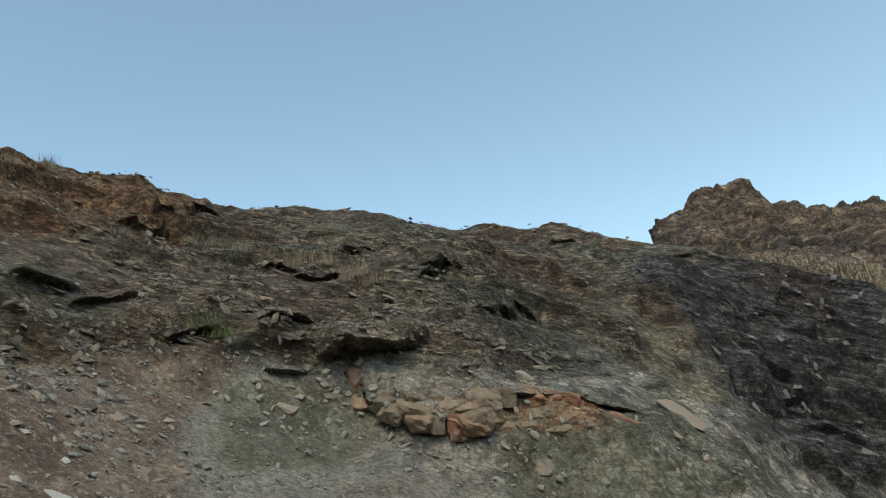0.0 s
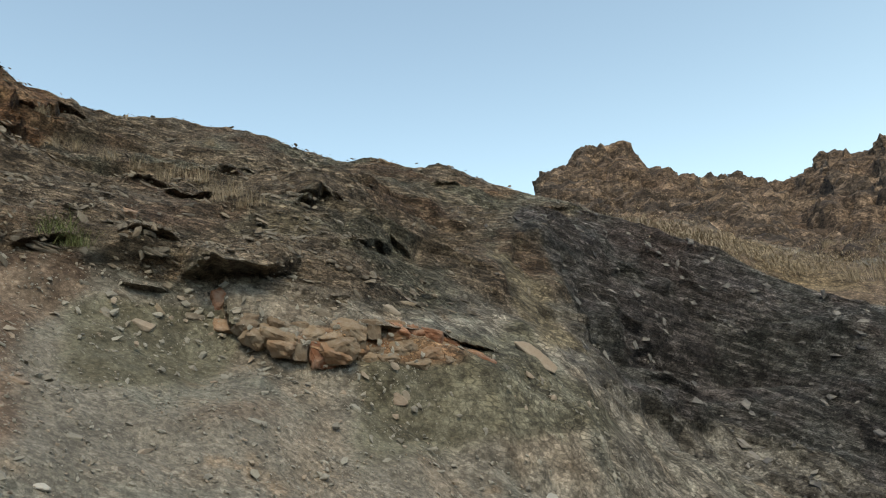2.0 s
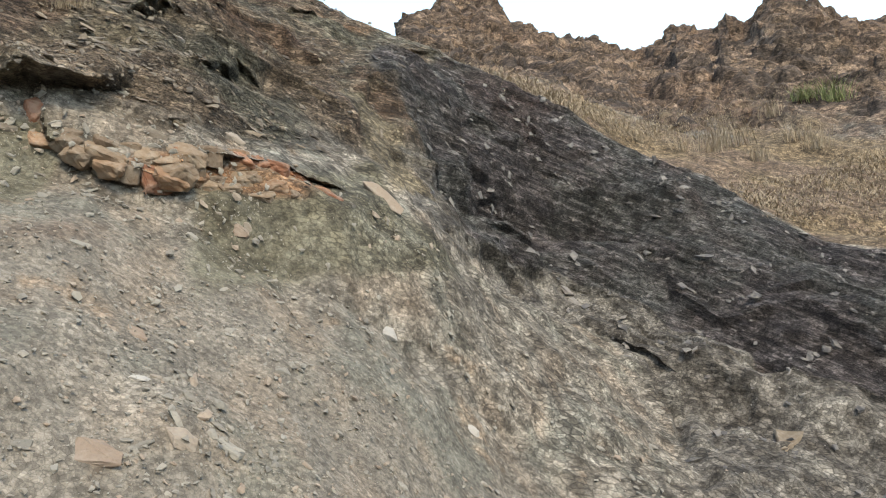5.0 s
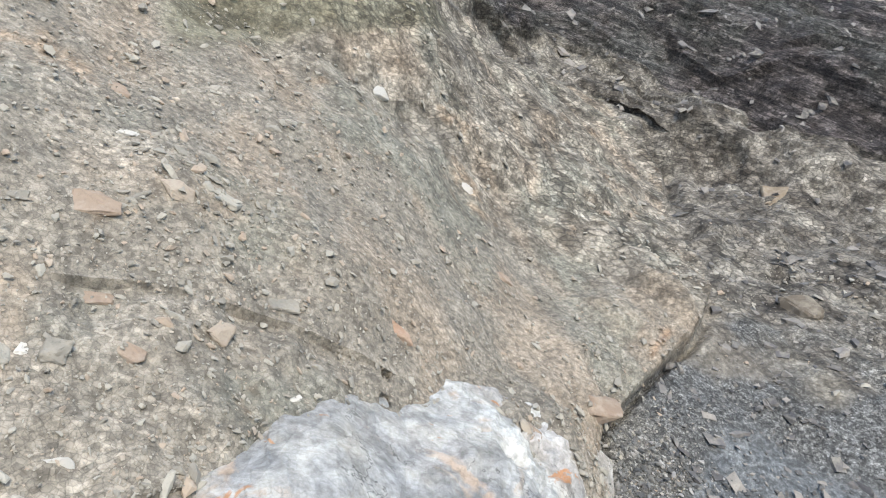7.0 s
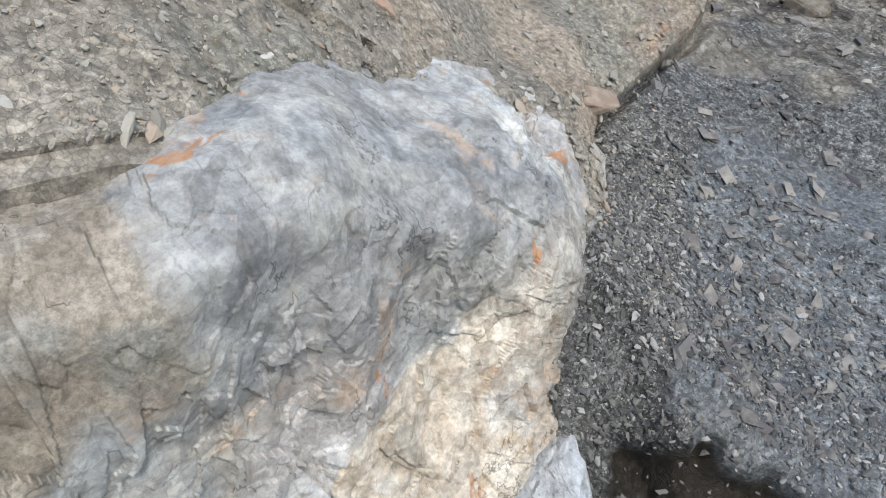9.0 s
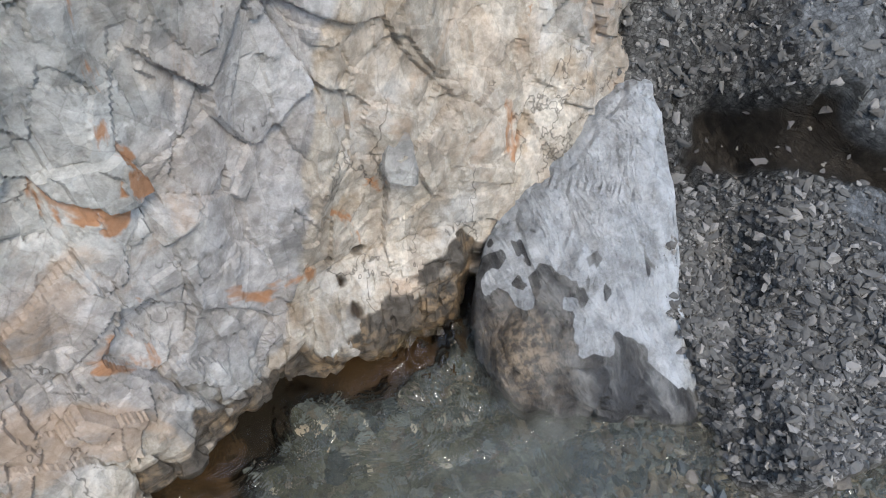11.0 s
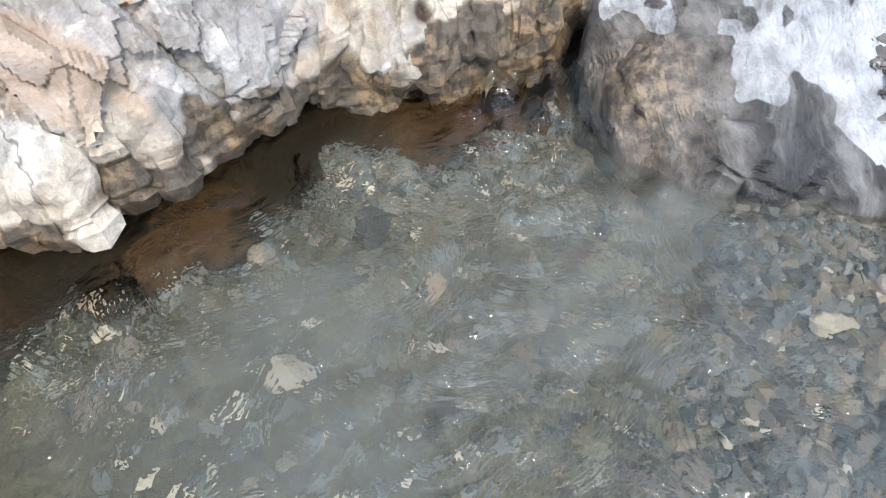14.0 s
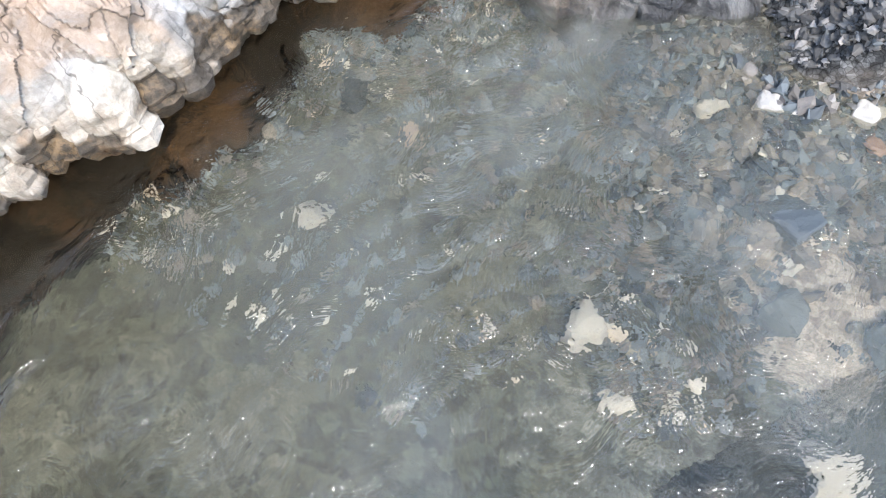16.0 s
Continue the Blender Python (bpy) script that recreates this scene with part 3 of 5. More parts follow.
def hillside():
    R, Z, u = land(A, ROWS)
    for _ in range(3):
        R[1:-1] = (R[:-2] + 2 * R[1:-1] + R[2:]) / 4
        Z[1:-1] = (Z[:-2] + 2 * Z[1:-1] + Z[2:]) / 4
    rad = np.radians(A)[None, :]
    X, Y = CX + R * np.sin(rad), CY + R * np.cos(rad)
    P = np.stack([X, Y, Z], -1)
    du, dv = np.gradient(P, axis=0), np.gradient(P, axis=1)
    N = np.cross(dv, du)
    N /= np.linalg.norm(N, axis=-1, keepdims=True) + 1e-9
    shape = R.shape
    p, n, r = P.reshape(-1, 3), N.reshape(-1, 3), R.ravel()
    n[n[:, 2] < 0] *= -1
    a = np.broadcast_to(A[None, :], shape).ravel()
    uu = np.broadcast_to(u[:, None], shape).ravel()
    rise = np.degrees(np.arctan2(p[:, 2] - EYE_Z, r))
    el = rise + 1.2 * fbm(p * (1.6, 1.6, 1.6), 3, 5)
    # kinds of ground: the edge of the scree nose, and the edge of the dark shale
    line = np.interp(rise + 0.5 * fbm(p * 4, 3, 6), (-49, -44, -41, -37, -33, -30, -27, -24, -20.5, -18.9, -15.3, -12.7, -10.6, -8, -6.1, -2.3, -.2, 2.2, 3.9, 8, 11.3, 14, 17), (27.9, 31.5, 34.3, 35.2, 34.2, 37.2, 40.2, 41.1, 41.1, 40, 38.6, 37.8, 35.7, 32.3, 28, 23.7, 21.1, 18.2, 17.2, 16.5, 14.6, 12, 8.5))
    shade = np.interp(el, (-26, -12, -8.5, -6.1, -3.4, -1.5, 1.4, 4.7, 8, 11.3, 13.7, 17), (85, 50, 41.1, 35.8, 30.1, 26.1, 22, 20.1, 18.1, 15.6, 13, 9.5))
    d, e = a - line, a - shade
    before = 1 - ramp(uu, 8.9, 9.1)
    left = 1 - ramp(d, -2, 0.5)
    dark = ramp((e + 1.2 * fbm(p * .9, 3, 11)) / np.interp(el, (-1, 5), (3, 4)), -.3, .7) * before * (1 - 0.8 * ramp(el - 0.15 * (a - 20), 13, 16))
    yellow = 0.9 * ramp(d, -2.5, 0) * (1 - ramp(e, -1.5, 1)) * ramp(el, 2, 5) * (1 - ramp(el, 11, 14)) * before
    top = np.interp(a, (-40, -20, -12, -8, 0, 6, 12, 16), (15, 14, 12.5, 12.5, 11, 10, 8.5, 7))
    shale = np.clip(ramp(el - top, -1.5, 1.5) * (0.9 + 0.5 * fbm(p * 1.5, 2, 14)), 0, 1) * before * (1 - dark) * (1 - 0.9 * yellow)
    yellow = np.maximum(yellow, 0.7 * np.exp(-((a + 4) / 6) ** 2 - ((el - 15.5) / 1.8) ** 2) * before)
    clay = ramp(d, -0.5, 0.6) * (1 - dark) * before * (uu > 2) * (1 - yellow) * (1 - shale)
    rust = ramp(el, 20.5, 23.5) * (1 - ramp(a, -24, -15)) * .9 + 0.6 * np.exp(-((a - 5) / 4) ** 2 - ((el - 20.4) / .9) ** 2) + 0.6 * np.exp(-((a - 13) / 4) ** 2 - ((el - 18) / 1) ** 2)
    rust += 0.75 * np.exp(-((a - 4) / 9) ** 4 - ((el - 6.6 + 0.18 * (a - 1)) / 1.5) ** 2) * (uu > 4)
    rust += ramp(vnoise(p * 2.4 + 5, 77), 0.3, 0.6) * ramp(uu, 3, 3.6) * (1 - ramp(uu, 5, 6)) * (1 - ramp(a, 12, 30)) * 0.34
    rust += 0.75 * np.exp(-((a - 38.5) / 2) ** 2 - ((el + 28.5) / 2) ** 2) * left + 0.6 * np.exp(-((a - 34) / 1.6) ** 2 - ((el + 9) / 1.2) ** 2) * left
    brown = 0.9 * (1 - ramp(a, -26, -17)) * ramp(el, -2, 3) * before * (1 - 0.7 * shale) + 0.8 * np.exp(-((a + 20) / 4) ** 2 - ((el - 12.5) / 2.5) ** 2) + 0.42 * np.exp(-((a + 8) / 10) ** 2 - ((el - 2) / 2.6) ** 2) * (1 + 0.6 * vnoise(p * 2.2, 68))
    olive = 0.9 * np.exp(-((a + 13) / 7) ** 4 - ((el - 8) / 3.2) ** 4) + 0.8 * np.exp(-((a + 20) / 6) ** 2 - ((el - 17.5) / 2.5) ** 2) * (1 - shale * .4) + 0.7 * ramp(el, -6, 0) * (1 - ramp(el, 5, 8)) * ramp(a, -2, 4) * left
    saddle = ramp(a, 25, 28) * (1 - ramp(a, 34, 37))
    straw = ramp(uu, 9.0, 9.3) * (1 - ramp(uu - 0.15 * saddle + 0.3 * fbm(p * .6, 3, 15), 10.2, 11.0)) * ramp(a, 18, 27)
    peak = ramp(uu, 10.1, 10.8) * (1 - 0.9 * straw)
    gravel = ramp(d, -0.3, 0.4) * (1 - ramp(rise + 3 * fbm(p * 3, 4, 16) - 0.1 * (a - 40), -34, -20)) * (uu < 8) * ramp(uu, 1.9, 2.1)
    # Paler, bluer grey on the gravel farther from the stream.
    pale_gravel = gravel * ramp(r + 0.25 * fbm(p * 4, 3, 17), .8, .95) * (1 - ramp(r, 1.6, 2.4)) * ramp(a, 38, 46)
    bed = 1 - ramp(uu, 1.8, 2.1)
    # Band along the rock and into the gap: brown bed plus painted shade.
    algae_shade = bed * ramp(r - curve(FOOT, a) + 0.04 * fbm(p * 7, 3, 52), -0.075, -0.025) * (1 - ramp(a, 20, 25)) * ramp(a, -70, -50)
    silt = bed * (1 - ramp(p[:, 0] + 0.25 * fbm(p * 4, 3, 53), .0, .3))
    # relief
    far = ramp(uu, 9.5, 10.6)
    rocky = np.clip(dark + shale + 0.3 * (uu > 3) * (uu < 9), 0, 1.0)
    size = np.clip(r / 3.0, 0.3, 2.0)
    disp = 0.03 * r ** 0.7 * fbm(p * 1.1, 4, 3) * ramp(uu, 2.2, 3.2) * (1 - 0.7 * ramp(uu, 8.0, 8.8))
    disp += 0.012 * size * rocky * fbm(p * 5.0, 4, 9)
    near_top = 1 - 0.6 * ramp(uu, 8.4, 8.9)
    wavy = fbm(p * 0.8, 3, 21)
    for kind, dx, dy, seed in ((shale, 0.24, -0.05, 31), (dark + 0.35 * clay, 0.40, -0.26, 41)):
        q = p[:, 2] + dx * p[:, 0] + dy * p[:, 1] + 0.14 * wavy
        bed_p = np.stack([p[:, 0], p[:, 1], q * 4.0], 1)
        disp += near_top * kind * (0.085 * flats(bed_p * 1.1, seed) + 0.055 * flats(bed_p * 2.6, seed + 1))
        for step, amp in ((0.42, 0.13), (0.19, 0.08)):
            w = q / step + 0.9 * vnoise(p * (0.5 / step), seed + 3)
            f = w - np.floor(w)
            saw = np.where(f < 0.14, f / 0.14, (1 - f) / 0.86)
            breaks = np.clip(2.2 * vnoise(np.stack([p[:, 0] / (step * 4), p[:, 1] / (step * 4), np.floor(w) * 3.7], 1), seed + 4) - 0.15, 0, 1)
            disp += near_top * amp * kind * saw * breaks
    disp += dark * near_top * (0.12 * fbm(p * 0.9, 3, 58) + 0.05 * flats(p * 2.1, 51))
    disp -= 0.30 * np.exp(-((a - 31.5) / 4.5) ** 2 - ((rise - 2.6 + 0.25 * (a - 31.5)) / 1.6) ** 2) * (uu > 4)
    loose = (uu > 3) * (1 - np.clip(shale + dark, 0, 1)) * (uu < 9)
    disp += loose * size * (0.018 * flats(p * 5, 37) + 0.009 * flats(p * 15, 38) + 0.022 * fbm(p * 2.2, 3, 39))
    toe = ramp(d, -14, -3) * (1 - ramp(d, -0.3, 0.3)) * (rise < -8) * (uu > 3) * (uu < 5.6)
    disp += toe * (0.07 * flats(p * 3.6, 40) + 0.035 * flats(p * 9, 41) + 0.015 * flats(p * 21, 57) + 0.06)
    yellow = np.maximum(yellow, 0.3 * toe)
    # the cleft between the nose and the flank, and ledges on the flank
    disp -= 0.09 * np.exp(-((d - 0.6) / 0.5) ** 2) * (rise < 1) * (uu > 3) * (uu < 7) * np.clip(0.6 + 0.8 * vnoise(p * 2, 59), 0, 1)
    disp += clay * (0.035 * flats(p * (2.6, 2.6, 5), 60) + 0.025 * flats(p * (7, 7, 12), 61) + 0.012 * flats(p * 17, 65)) * ramp(rise, -30, -24)
    disp += far * peak * (0.24 * flats(p * 0.7, 42) + 0.22 * flats(p * (1.9, 1.9, 2.6), 43) + 0.10 * flats(p * (4.4, 4.4, 7), 44) + 0.04 * flats(p * (10, 10, 16), 49) - 0.12 * cracks(p * (1.5, 1.5, 2.2), 0.15, 50))
    disp += straw * 0.06 * fbm(p * 1.6, 3, 45)
    # overhanging ledges: bearing, rise of the lower edge, half width, depth of the bed, dip, jut
    jut = np.zeros(len(p))
    rag = 0.7 * fbm(p * (2.4, 2.4, 1.2), 3, 62) + 0.5 * flats(p * 5, 63) + 0.25 * flats(p * 13, 64)
    for a0, e0, half, deep, dip, out in LEDGES:
        x = (a - a0) / half
        t = (rise - (e0 - dip * (a - a0)) + rag * min(1, 0.5 * deep)) / deep
        lip = np.where(t < 0.08, np.clip(t / 0.08 + 1, 0, 1) * (t > -0.08), np.clip(1 - t, 0, 1) ** 0.8)
        jut = np.maximum(jut, 0.42 * out * lip * np.clip(1.6 * (1 - x * x), 0, 1))
    edge = np.interp(a, (-8.2, -7.4, -4.7, -2, .5, 1.7, 3.5, 6.5, 9.1, 11.2, 13.2), (12.3, 9.3, 7.9, 6.7, 6.0, 7.4, 8.1, 7.9, 7.0, 5.8, 4.7))
    t = (rise - edge + 0.3 * rag) / 3.6
    jut = np.maximum(jut, 0.07 * np.where(t < 0, 0, np.clip(1 - t, 0, 1) ** 0.6) * ramp(a, -8.3, -7.3) * (1 - ramp(a, 12, 13.5)))
    jut *= before * (uu > 4)
    # a washed-out hole under a crust of gravel; the shade in it is also coloured in
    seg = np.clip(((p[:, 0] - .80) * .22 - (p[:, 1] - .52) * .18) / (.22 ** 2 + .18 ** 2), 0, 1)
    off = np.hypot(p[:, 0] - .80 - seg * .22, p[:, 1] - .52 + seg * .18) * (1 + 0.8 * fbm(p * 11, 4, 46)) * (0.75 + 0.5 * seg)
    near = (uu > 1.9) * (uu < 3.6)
    shaded_pit = near * np.exp(-(off / 0.030) ** 2)
    # The dark rock colour carries the shade of the hole as well.
    dark = np.maximum(dark, shaded_pit)
    disp += -0.07 * shaded_pit + near * 0.015 * fbm(p * 9, 3, 47)
    bank = np.exp(-(np.hypot(p[:, 0] - .98, p[:, 1] - .52) / 0.09) ** 2)
    disp += near * bank * (0.05 + 0.02 * flats(p * 12, 48))
    disp += near * 0.05 * np.exp(-(np.hypot(p[:, 0] - .67, p[:, 1] - .43) / 0.07) ** 2)
    # a bar of fine silt at the edge of the stream
    bar = np.exp(-((p[:, 0] - .50 - 0.05 * fbm(p * 7, 3, 66)) / .075) ** 4 - ((p[:, 1] + .07 - 0.05 * fbm(p * 6 + 3, 3, 67)) / .17) ** 4) * (uu < 2.4)
    disp += 0.035 * bar
    disp *= 1 - ramp(r, 60, 100)
    disp -= 0.09 * algae_shade
    q3 = p + n * disp[:, None]
    q3[:, 0] -= jut * np.sin(np.radians(a))
    q3[:, 1] -= jut * np.cos(np.radians(a))
    KINDS.update(bar=bar, clay=clay, dark=dark, shale=shale, gravel=gravel, bed=bed, straw=straw, loose=loose, u=uu, a=a, r=r, rust=rust, n=n, toe=toe, shaded_pit=shaded_pit, algae_shade=algae_shade, pale_gravel=pale_gravel)
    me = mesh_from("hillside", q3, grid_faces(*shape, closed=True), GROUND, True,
                   (("brown", brown), ("olive", olive), ("clay", clay), ("dark", dark), ("yellow", yellow), ("shale", shale), ("rust", rust), ("straw", straw), ("peak", peak), ("gravel", gravel), ("bed", bed), ("algae_shade", algae_shade), ("silt", silt), ("shaded_pit", shaded_pit), ("bar", bar), ("pale_gravel", pale_gravel), ("open", ramp(r, 1.7, 3.0))), 26)
    ob = new("ground", me)
    return tagged(ob, "steep eroded shale hillside with scree, gravel and dry grass benches", "ground", kind="structure"), q3.reshape(*shape, 3)


GROUND_OB, LAND = hillside()


# ---- the pale rock that overhangs the stream ----
def outcrop():
    a = np.arange(-75, 36.8, 0.2)
    foot, top, tz = curve(FOOT, a), curve(TOP, a), curve(TOP_Z, a)
    along = np.stack([a, a * 0, a * 0], 1)
    foot = foot + 0.01 * (1 - ramp(a, -8, -5)) + 0.012 * flats(along / 2.6, 94) + 0.010 * flats(along / 1.1, 95) + 0.007 * flats(along / .5, 97)
    low = ramp(a, -4, 0) * (1 - ramp(a, 13, 15))
    under = .15 - .13 * ramp(a, -8, -3)
    wide = np.exp(-0.5 * (np.arange(-60, 61) / 22.0) ** 2)
    even = np.convolve(np.pad(curve(FACE, a), 60, "edge"), wide / wide.sum(), "valid")
    st = [(foot + .22, foot * 0 - .12), (foot + under, foot * 0 - .01), (foot, .03 + low * .03), (even + .0, foot * 0 + .13), (even * .6 + top * .4 + .02, tz * .4), (even * .3 + top * .7 + .03, tz * .7), (top + .01, tz * .95), (top + .09, tz + .01), (top + .5, tz)]
    rows = (8, 14, 40, 80, 90, 60, 30, 20)
    R, Z = np.array([s[0] for s in st]), np.array([s[1] for s in st])
    u = np.concatenate([np.linspace(k, k + 1, n, endpoint=False) for k, n in enumerate(rows)] + [[len(rows)]])
    i = np.minimum(u.astype(int), len(rows) - 1)
    f = (u - i)[:, None]
    R, Z = R[i] * (1 - f) + R[i + 1] * f, Z[i] * (1 - f) + Z[i + 1] * f
    for _ in range(8):
        R[25:-1] = (R[24:-2] + 2 * R[25:-1] + R[26:]) / 4
        Z[25:-1] = (Z[24:-2] + 2 * Z[25:-1] + Z[26:]) / 4
    rad = np.radians(a)[None, :]
    P = np.stack([CX + R * np.sin(rad), CY + R * np.cos(rad), Z], -1)
    N = np.cross(np.gradient(P, axis=1), np.gradient(P, axis=0))
    N /= np.linalg.norm(N, axis=-1, keepdims=True) + 1e-9
    p, n = P.reshape(-1, 3), N.reshape(-1, 3)
    if n[:, 1].mean() > 0:
        n = -n
    warp = p + 0.025 * np.stack([fbm(p * 3, 2, s) for s in (61, 62, 63)], 1)
    av = np.broadcast_to(a[None, :], R.shape).ravel()
    right = ramp(av - np.interp(p[:, 2], (.07, .175, .305, .375, .446, .6), (-5.2, -1.5, 1.3, 3.3, 5, 9)) + 1.2 * fbm(p * 6, 3, 64), -1.2, 0.8)
    steep = p * (1.0, 1.0, 0.55)
    disp = 0.018 * fbm(p * 2.0, 2, 65) + 0.022 * flats(p * 4.3, 66) + 0.014 * flats(steep * 11, 67) + 0.008 * flats(steep * 27, 68)
    for scale, amp, seed in ((np.array((5.5, 5.5, 4.2)), 0.014, 70), (np.array((13, 13, 9)), 0.014, 71), (np.array((27, 27, 18)), 0.008, 72)):
        f1, f2, off, cell = worley(warp * scale + (seed - 70) * 3, seed)
        disp += amp * ((cell[:, 1] - 0.5) * 1.2 + ((cell - 0.5) * off).sum(1) * 0.9) * (1 - 0.35 * right)
    disp += 0.003 * fbm(p * 26, 4, 69) * (0.4 + right)
    shelf = 1 - ramp(p[:, 2] + 0.05 * fbm(p * 6, 2, 75), .05, .16)
    disp += shelf * (0.016 * flats(p * 22, 76) + 0.014 * flats(p * 48, 77) + 0.006 * flats(p * 110, 96))
    split = np.clip(cracks(warp * (5.5, 5.5, 4.2), 0.022, 70) * (vnoise(p * 7 + 9, 80) > .05) + 0.9 * cracks(warp * (13, 13, 9) + 3, 0.025, 71) * (vnoise(p * 9, 78) > .2), 0, 1)
    disp -= 0.003 * split
    # the long crack and the arris between the two faces
    disp += 0.022 * np.exp(-((av - np.interp(p[:, 2], (.07, .175, .305, .375, .446, .6), (-5.2, -1.5, 1.3, 3.3, 5, 9)) - 1) / 3.0) ** 2)
    # small round holes near the water
    hole = np.zeros(len(p))
    for x, z, size in ((.268, .135, .008), (.243, .085, .007), (.29, .06, .007), (.225, .15, .005), (.236, .11, .004)):
        hole = np.maximum(hole, np.exp(-(((p[:, 0] - x) ** 2 + (p[:, 2] - z) ** 2) / size ** 2) ** 2))
    disp -= 0.02 * hole
    disp *= 0.55 + 0.45 * ramp(p[:, 2], .03, .16)
    disp *= 1 - 0.7 * ramp(p[:, 2], .68, .84)
    disp *= 1 - 0.8 * ramp(av, 29, 35)
    disp += 0.014
    wet = 1 - ramp(p[:, 2] + 0.055 * fbm(p * 13, 3, 73) - 0.008 * (1 - ramp(av, -9, -6)) - 0.005 * ramp(av, -5, -2) * (1 - ramp(av, 14, 18)), 0.05, 0.085)
    me = mesh_from("limestone_outcrop", p + n * disp[:, None], grid_faces(*R.shape), LIME, True, (("wet", wet), ("cream", np.clip(right * (1 - 0.85 * ramp(p[:, 2] + 0.15 * fbm(p * 3, 3, 79), .45, .6)) + (1 - ramp(p[:, 2] + 0.1 * fbm(p * 4, 3, 74), .06, .22)) , 0, 1)), ("crack", np.clip(split, 0, 1)), ("hole", hole), ("high", np.maximum(ramp(p[:, 2] + 0.1 * fbm(p * 3, 2, 98), .58, .8) * (0.35 + 0.65 * ramp(av, -8, -3)), 0.7 * ramp(av, 28, 33) * ramp(p[:, 2], .25, .4))), ("old", ramp(p[:, 2] + 0.14 * fbm(p * 3.5, 3, 88), .66, .9) * (1 - 0.8 * ramp(av, -8, -2)))), 13)
    return tagged(new("limestone_outcrop", me), "pale fractured limestone outcrop overhanging the stream, wet at its foot", "rock")


OUTCROP = outcrop()


# ---- boulder beside the gap ----
def boulder():
    """A wedge of rock that slopes down into the stream, the crest at its back."""
    bm = bmesh.new()
    foot = ((.425, .505, .09), (.388, .405, .04), (.408, .318, .03), (.443, .288, .035), (.492, .26, .02), (.568, .225, .004), (.612, .207, .0))
    back = ((.60, .31, .06), (.62, .425, .13), (.71, .54, .21), (.74, .625, .25), (.71, .65, .19), (.53, .57, .155), (.70, .46, .05), (.635, .25, -.05), (.70, .6, -.1), (.52, .36, .095))
    for co in foot + tuple((x - .004, y - .006, -.1) for x, y, z in foot) + back:
        bm.verts.new(co)
    bmesh.ops.convex_hull(bm, input=bm.verts)
    loose = [v for v in bm.verts if not v.link_faces]
    bmesh.ops.delete(bm, geom=loose, context="VERTS")
    bmesh.ops.subdivide_edges(bm, edges=bm.edges, cuts=5, use_grid_fill=True)
    bmesh.ops.triangulate(bm, faces=bm.faces)
    for _ in range(3):
        bmesh.ops.smooth_vert(bm, verts=bm.verts, factor=0.5, use_axis_x=True, use_axis_y=True, use_axis_z=True)
    bmesh.ops.subdivide_edges(bm, edges=bm.edges, cuts=3, use_grid_fill=True)
    bmesh.ops.triangulate(bm, faces=bm.faces)
    bmesh.ops.recalc_face_normals(bm, faces=bm.faces)
    bm.normal_update()
    bm.verts.index_update()
    w = np.array([v.co[:] for v in bm.verts])
    n = np.array([v.normal[:] for v in bm.verts])
    f = np.array([[v.index for v in t.verts] for t in bm.faces])
    bm.free()
    d = 0.016 * flats(w * 8, 81) + 0.009 * flats(w * 20, 82) + 0.005 * fbm(w * 26, 4, 83) - 0.006 * cracks(w * 9, .05, 84)
    knob = np.exp(-(((w - (.435, .355, .04)) / (.05, .06, .06)) ** 2).sum(1))
    d += 0.018 * knob
    w = w + n * d[:, None]
    streaks = 0.045 * fbm(w * (16, 16, 3), 3, 85) + 0.02 * fbm(w * 40, 2, 86)
    wet = 1 - ramp(w[:, 2] + 0.7 * streaks + 0.09 * ramp(w[:, 0] + 0.3 * (w[:, 1] - .24), .55, .60) - 0.02, 0.068, 0.08)
    spots = ramp(vnoise(w * 42, 87), .62, .7) * (1 - ramp(w[:, 0], .6, .66)) * (1 - ramp(w[:, 2], .09, .15))
    me = mesh_from("boulder", w, f, BOULDER, True, (("wet", np.clip(wet + spots, 0, 1)), ("knob", knob), ("crest", ramp(w[:, 0] - 0.35 * (w[:, 1] - .24), .545, .615))), 30)
    return tagged(new("boulder", me), "pale blue-grey boulder with wet stains sloping into the stream", "boulder")


boulder()


